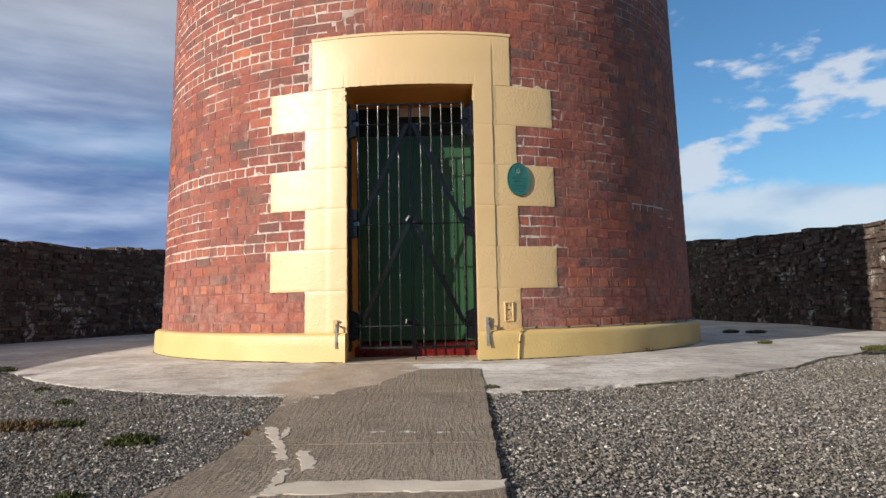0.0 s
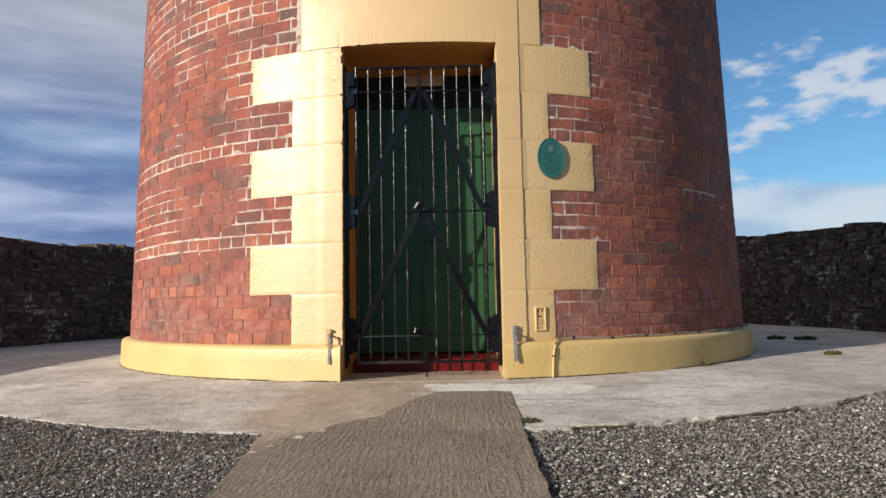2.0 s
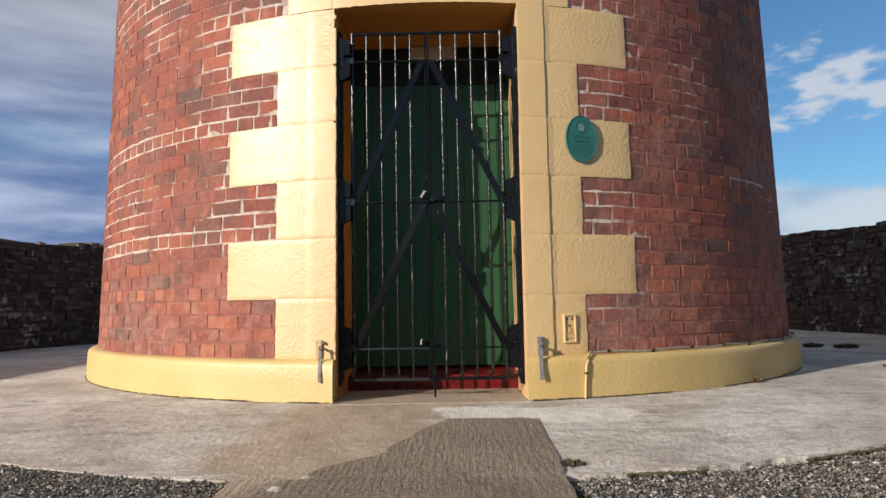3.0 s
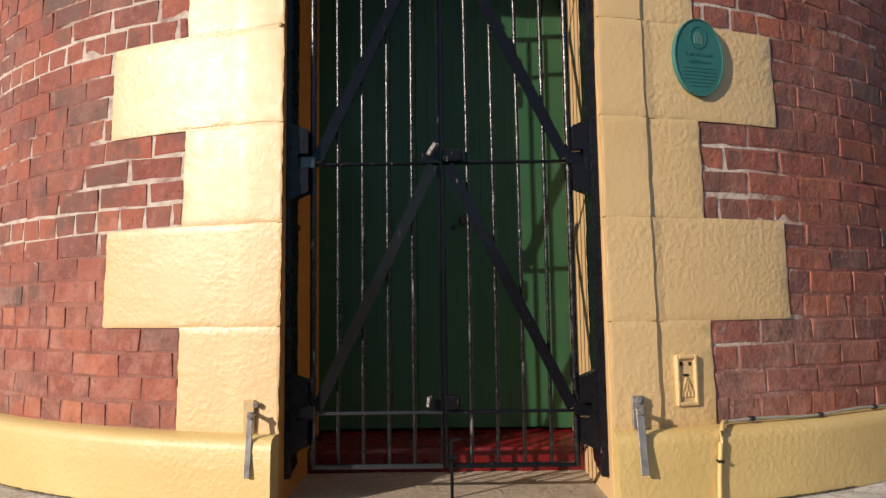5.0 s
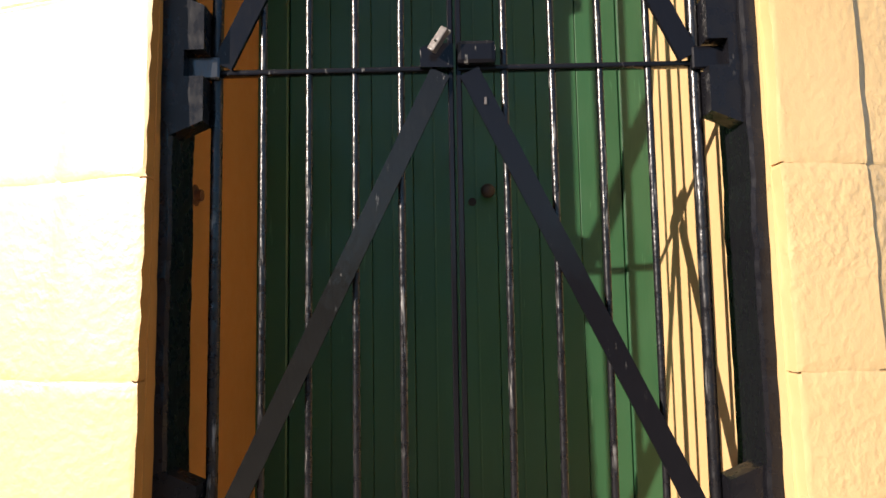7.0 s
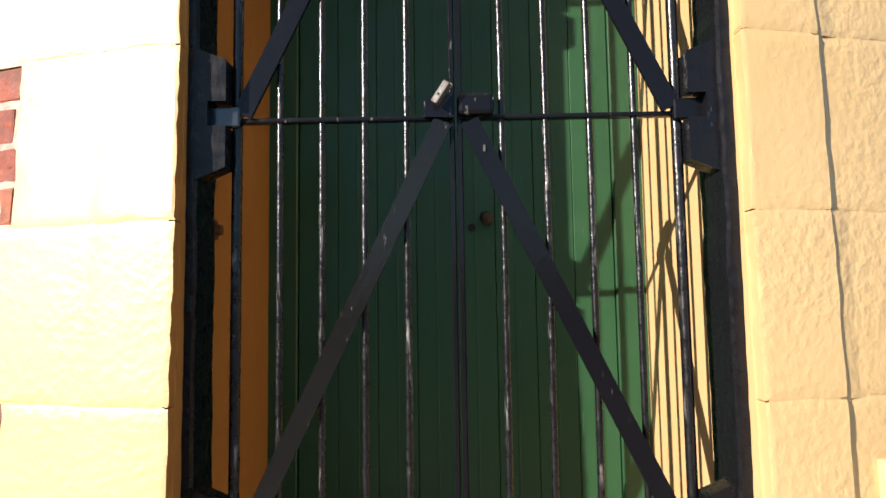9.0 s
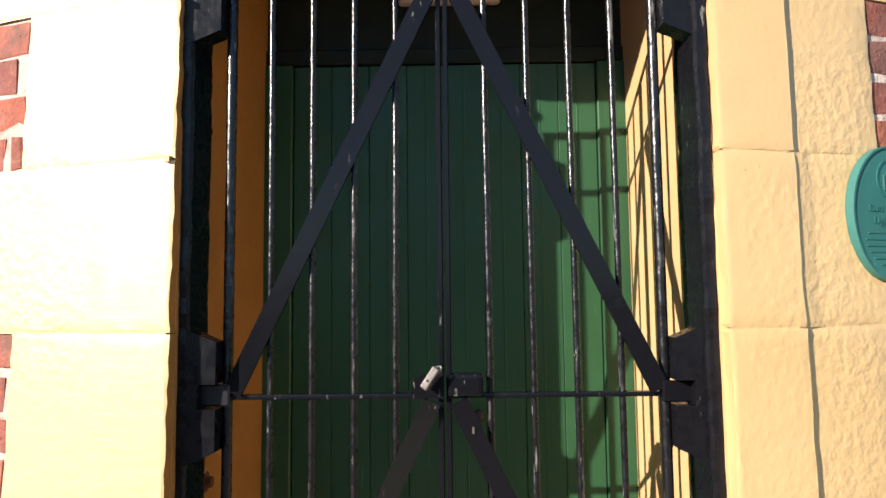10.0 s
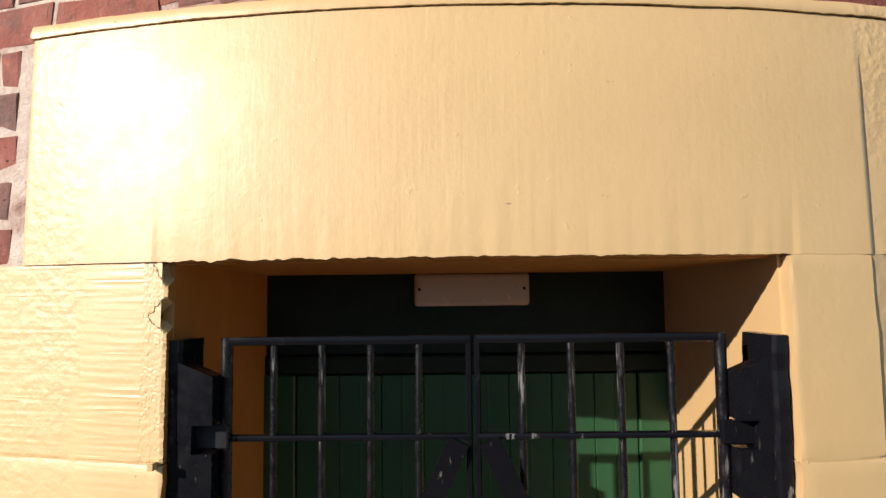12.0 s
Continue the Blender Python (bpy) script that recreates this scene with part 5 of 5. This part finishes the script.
# ---- gravel ----
def gravel():
    rng = np.random.default_rng(7)
    zones = [(-4.1, -0.40, -3.9, 0.6, 122000), (0.42, 4.7, -3.9, 0.6, 134000)]
    xs, ys = [], []
    for x0, x1, y0, y1, n in zones:
        xs.append(rng.uniform(x0, x1, n))
        ys.append(rng.uniform(y0, y1, n))
    x, y = np.concatenate(xs), np.concatenate(ys)
    r = np.hypot(x, y - YC)
    edge = -np.interp(y, EDGE_Y, EDGE_X) + 0.03 * np.sin(y * 17.0) * np.sin(y * 5.3)
    right = 0.512 + 0.022 * np.minimum(0.0, y + 1.0)
    ang = np.degrees(np.abs(np.arctan2(x, YC - y)))
    rim = 0.006 + 0.012 * np.sin(ang * 2.9) + 0.010 * np.sin(ang * 7.7) + np.interp(ang, [d for d, _ in REACH], [q for _, q in REACH])
    ok = (r > rim) & ((x < -edge) | (x > right - 0.006))
    ok &= rng.random(len(x)) < np.clip((y + 3.9) / 0.7, 0.15, 1) * np.clip((x + 4.1) / 0.8, 0.15, 1) * np.clip((4.7 - x) / 0.8, 0.15, 1)
    x, y = x[ok], y[ok]
    n = len(x)
    z = np.clip(-0.085 + 0.018 * (y + 1.2), -0.16, -0.03) - 0.008 + rng.uniform(-0.003, 0.006, n)
    size = rng.gamma(5.0, 0.00064, n) + 0.0016
    octa = np.array([(-1.25, 0, 0), (0, -0.8, 0), (1.25, 0, 0), (0, 0.8, 0), (0.3, 0.1, 0.7), (0, 0, -0.7)], float)
    v = octa[None] + rng.uniform(-0.45, 0.45, (n, 6, 3))
    v *= size[:, None, None] * rng.uniform(0.6, 1.3, (n, 1, 3))
    a, t = rng.uniform(0, 6.283, n), rng.uniform(-0.5, 0.5, n)
    ca, sa, ct, st = np.cos(a)[:, None], np.sin(a)[:, None], np.cos(t)[:, None], np.sin(t)[:, None]
    X, Y, Z = v[..., 0], v[..., 1] * ct - v[..., 2] * st, v[..., 1] * st + v[..., 2] * ct
    v = np.stack((X * ca - Y * sa + x[:, None], X * sa + Y * ca + y[:, None], Z + z[:, None]), -1)
    f = np.array([(0, 1, 4), (1, 2, 4), (2, 3, 4), (3, 0, 4), (1, 0, 5), (2, 1, 5), (3, 2, 5), (0, 3, 5)])
    faces = (f[None] + 6 * np.arange(n)[:, None, None]).reshape(-1, 3)
    me = bpy.data.meshes.new("gravel")
    me.from_pydata(v.reshape(-1, 3).tolist(), [], faces.tolist())
    me.update()
    tagged(link_mesh("gravel", me, M_STONE), "loose grey crushed stone gravel with pale chips", "gravel", kind="stuff")


gravel()


# ---- boundary walls of rubble ----
def rubble_wall(name, line, tops, thick, label, detail, pieces):
    """A dry rubble wall along a line of plan points; detail: its stones are built, pieces: that many of them singly."""
    rng = random.Random(len(name) + int(10 * line[0][0]))
    w = tagged(new(name), label, "wall", kind="structure")
    bm = bmesh.new()
    marks = [0.0]
    for (xa, ya), (xb, yb) in zip(line, line[1:]):
        marks.append(marks[-1] + math.hypot(xb - xa, yb - ya))

    def place(s):
        s = max(0.0, min(marks[-1], s))
        for i in range(len(line) - 1):
            if s <= marks[i + 1] + 1e-6:
                f = (s - marks[i]) / (marks[i + 1] - marks[i])
                (xa, ya), (xb, yb) = line[i], line[i + 1]
                d = Vector((xb - xa, yb - ya, 0)).normalized()
                return Vector((xa + (xb - xa) * f, ya + (yb - ya) * f, 0)), d, tops[i] + (tops[i + 1] - tops[i]) * f

    n = max(2, int(marks[-1] / 0.4))
    rows = []
    for i in range(n + 1):
        p, d, top = place(marks[-1] * i / n)
        out = Vector((-d.y, d.x, 0))
        rows.append([bm.verts.new(q) for q in (p + Vector((0, 0, -0.2)), p + Vector((0, 0, top - 0.05)), p - out * thick + Vector((0, 0, top - 0.05)), p - out * thick + Vector((0, 0, -0.2)))])
    for a, b in zip(rows, rows[1:]):
        for j in range(3):
            bm.faces.new((a[j], b[j], b[j + 1], a[j + 1]))
    bm.faces.new(rows[0])
    bm.faces.new(rows[-1])
    part("core", bm, M_WALLJOINT if detail else M_WALL, w)
    if not detail:
        return
    verts, faces, made = [], [], 0
    z = -0.06
    while z < max(tops) + 0.02:
        h = rng.uniform(0.04, 0.105)
        if z + h > max(tops) - 0.10:
            h = rng.uniform(0.10, 0.16)
        s = rng.uniform(-0.2, 0)
        while s < marks[-1]:
            l = rng.uniform(0.09, 0.36) * (1.25 if h < 0.07 else 0.9)
            p, d, top = place(s + l / 2)
            if z + h * 0.6 < top:
                out = Vector((-d.y, d.x, 0))
                hh = min(h * rng.uniform(0.75, 1.3), top + rng.uniform(-0.02, 0.04) - z)
                pr = rng.uniform(0.004, 0.045)
                cap = z + h > top - 0.03
                body = []
                for px, pz, inset in ((-1, -1, 0), (1, -1, 0), (1, 1, 0), (-1, 1, 0)):
                    jx, jz = rng.uniform(-0.022, 0.022), rng.uniform(-0.010, 0.010)
                    body.append((px * (l / 2 - 0.007) + jx, pz * (hh / 2 - 0.005) + jz))
                vs = []
                for k, (dep, sc) in enumerate(((pr, 0.86), (pr - 0.018, 1.0), (-thick if cap else -0.06, 1.0))):
                    for u, v in body:
                        vs.append(d * (u * sc) + out * dep + Vector((0, 0, v * sc)))
                fs = [(0, 1, 2, 3)] + [(4 * k + i, 4 * k + (i + 1) % 4, 4 * k + 4 + (i + 1) % 4, 4 * k + 4 + i) for k in (0, 1) for i in range(4)]
                mid = p + Vector((0, 0, z + hh / 2 + (0 if cap else rng.uniform(-0.016, 0.016))))
                if made < pieces and 0.3 < s:
                    me = bpy.data.meshes.new("stone")
                    me.from_pydata([tuple(q) for q in vs], [], fs)
                    me.materials.append(M_WALL)
                    ob = new("stone", me)
                    ob.location = mid
                    ob.parent = w
                    made += 1
                else:
                    k0 = len(verts)
                    verts += [tuple(q + mid) for q in vs]
                    faces += [tuple(k0 + i for i in f) for f in fs]
            s += l + 0.004
        z += h
    me = bpy.data.meshes.new("stonework")
    me.from_pydata(verts, [], faces)
    tagged(link_mesh("stonework", me, M_WALL, w), kind="stuff")


rubble_wall("wall_east", [(5.75, 0.5), (5.93, 3.3), (6.05, 4.6), (6.26, 6.6), (6.0, 8.3), (5.96, 10.3), (4.6, 12.4)], [1.34, 1.42, 1.47, 1.59, 1.64, 1.80, 1.80], 0.45, "lichened grey rubble stone boundary wall, partly sunlit", True, 290)
rubble_wall("wall_west", [(-4.2, 12.0), (-5.55, 8.1), (-5.94, 7.1), (-6.15, 6.16), (-6.38, 4.64), (-6.6, 2.0)], [1.66, 1.63, 1.61, 1.58, 1.53, 1.48], 0.45, "dark shaded rubble stone boundary wall", True, 250)
rubble_wall("wall_north", [(4.6, 12.4), (-4.2, 12.0)], [1.80, 1.66], 0.45, "rubble boundary wall behind the tower", False, 0)
rubble_wall("wall_south", [(-6.6, -9.0), (5.7, -9.0)], [1.5, 1.5], 0.45, "rubble boundary wall across the yard", False, 0)
rubble_wall("wall_south_east", [(5.7, -9.0), (5.75, 0.5)], [1.4, 1.34], 0.45, "rubble boundary wall along the yard", False, 0)
rubble_wall("wall_south_west", [(-6.6, 2.0), (-6.6, -9.0)], [1.48, 1.5], 0.45, "rubble boundary wall along the yard", False, 0)


# ---- bricks ----
def brick_mesh(w, h, seed):
    """Front, worn rim and sides; the face looks along -y, the middle of the face is the origin."""
    rng = random.Random(seed)
    vs = []
    for y, ins in ((0.0, 0.0032), (0.0013, 0.0), (0.05, 0.0)):
        for sx, sz in ((-1, -1), (1, -1), (1, 1), (-1, 1)):
            j = rng.uniform(-0.0062, 0.0062) if y < 0.04 else 0
            vs.append((sx * (w / 2 - ins) + j, y + rng.uniform(-0.0016, 0.0012), sz * (h / 2 - ins) + rng.uniform(-0.0045, 0.0045)))
    fs = [(0, 1, 2, 3)] + [(4 * k + i, 4 * k + 4 + i, 4 * k + 4 + (i + 1) % 4, 4 * k + (i + 1) % 4) for k in (0, 1) for i in range(4)]
    return vs, fs


def bricks():
    rng = random.Random(21)
    course = BAND / 4
    verts, faces, cache, count = [], [], {}, 0
    head_verts, head_faces = [], []
    for band in range(BANDS):
        for k in range(4):
            z0 = Z0 + band * BAND + k * course
            z = z0 + course / 2
            header = k == 0
            r = radius_at(z)
            n = 162 if header else 81
            step = 2 * math.pi / n
            off = (0.0 if k % 2 else 0.5) * step + (0.25 * step if header else 0) + rng.uniform(-0.006, 0.006)
            half = clear_half(z)
            if half == 0.85 and z0 + course > LINTEL_TOP + 0.03:
                half = 0.86
            al, ar = (math.asin((half + XC) / r), math.asin((half - XC) / r)) if half else (0.0, 0.0)
            for i in range(n):
                a0, a1 = off + i * step - math.pi, off + (i + 1) * step - math.pi
                if a1 > math.pi:
                    a0, a1 = a0 - 2 * math.pi, a1 - 2 * math.pi
                if half:
                    if a1 > -al and a0 < -al:
                        a1 = -al
                    elif a0 < ar and a1 > ar:
                        a0 = ar
                    if a0 >= -al - 1e-6 and a1 <= ar + 1e-6:
                        continue
                if (a1 - a0) * r < 0.035:
                    continue
                a = (a0 + a1) / 2
                if z > LINTEL_TOP and abs(r * math.sin(a)) < 0.66 and z - course / 2 < arch_foot(r * math.sin(a)) - 0.03:
                    continue
                w = (a1 - a0) * r - rng.uniform(0.009, 0.019)
                h = course - rng.uniform(0.009, 0.016)
                at = round_tower(a, z + rng.uniform(-0.0028, 0.0028) + 0.004 * noise.noise(Vector((a * 5, z * 3, 9))), rng.uniform(0.0010, 0.0024))
                turn = Matrix.Translation(at) @ Matrix.Rotation(a + rng.uniform(-0.009, 0.009), 4, "Z") @ Matrix.Rotation(rng.uniform(-0.014, 0.014), 4, "Y") @ Matrix.Rotation(rng.uniform(-0.012, 0.012), 4, "X")
                if z < HEAD and abs(at.x) < 1.86 and at.y < YC and count < 300:
                    key = (round(w / 0.006), rng.randrange(3), header)
                    if key not in cache:
                        vs, fs = brick_mesh(key[0] * 0.006, 0.0720, 100 + len(cache))
                        me = bpy.data.meshes.new("brick")
                        me.from_pydata(vs, [], fs)
                        me.materials.append(M_HEADER if header else M_BRICK)
                        cache[key] = me
                    ob = new("brick", cache[key])
                    ob.parent = tower
                    ob.matrix_basis = Matrix.Translation((-XC, -YC, 0)) @ turn
                    count += 1
                else:
                    vs, fs = brick_mesh(w, h, rng.randrange(10 ** 6))
                    into, onto = (head_verts, head_faces) if header else (verts, faces)
                    k0 = len(into)
                    into.extend(tuple(turn @ Vector(v)) for v in vs)
                    onto.extend(tuple(k0 + q for q in f) for f in fs)
    # two rings of bricks on edge over the lintel
    for i in range(-8, 9):
        x = i * 0.0815
        top = arch_foot(x)
        low = LINTEL_TOP + 0.03
        if not top or top - low < 0.06:
            continue
        cut = [low, top] if top - low < 0.16 else [low, low + (top - low) * (0.42 if i % 2 else 0.55), top]
        for za, zb in zip(cut, cut[1:]):
            zm = (za + zb) / 2
            at = on_tower(x, zm, 0.002)
            vs, fs = brick_mesh(0.071, zb - za - 0.010, rng.randrange(10 ** 6))
            turn = Matrix.Translation(at) @ Matrix.Rotation(math.asin((x - XC) / 3.0), 4, "Z") @ Matrix.Rotation(0.30 * x, 4, "Y")
            k0 = len(verts)
            verts.extend(tuple(turn @ Vector(v)) for v in vs)
            faces.extend(tuple(k0 + q for q in f) for f in fs)
    me = bpy.data.meshes.new("brickwork")
    me.from_pydata(verts, [], faces)
    tagged(link_mesh("brickwork", me, M_BRICK, tower, "weathered red brick stretcher courses"), kind="stuff")
    me = bpy.data.meshes.new("header_brickwork")
    me.from_pydata(head_verts, [], head_faces)
    tagged(link_mesh("header_brickwork", me, M_HEADER, tower, "orange red rows of header bricks"), kind="stuff")


bricks()
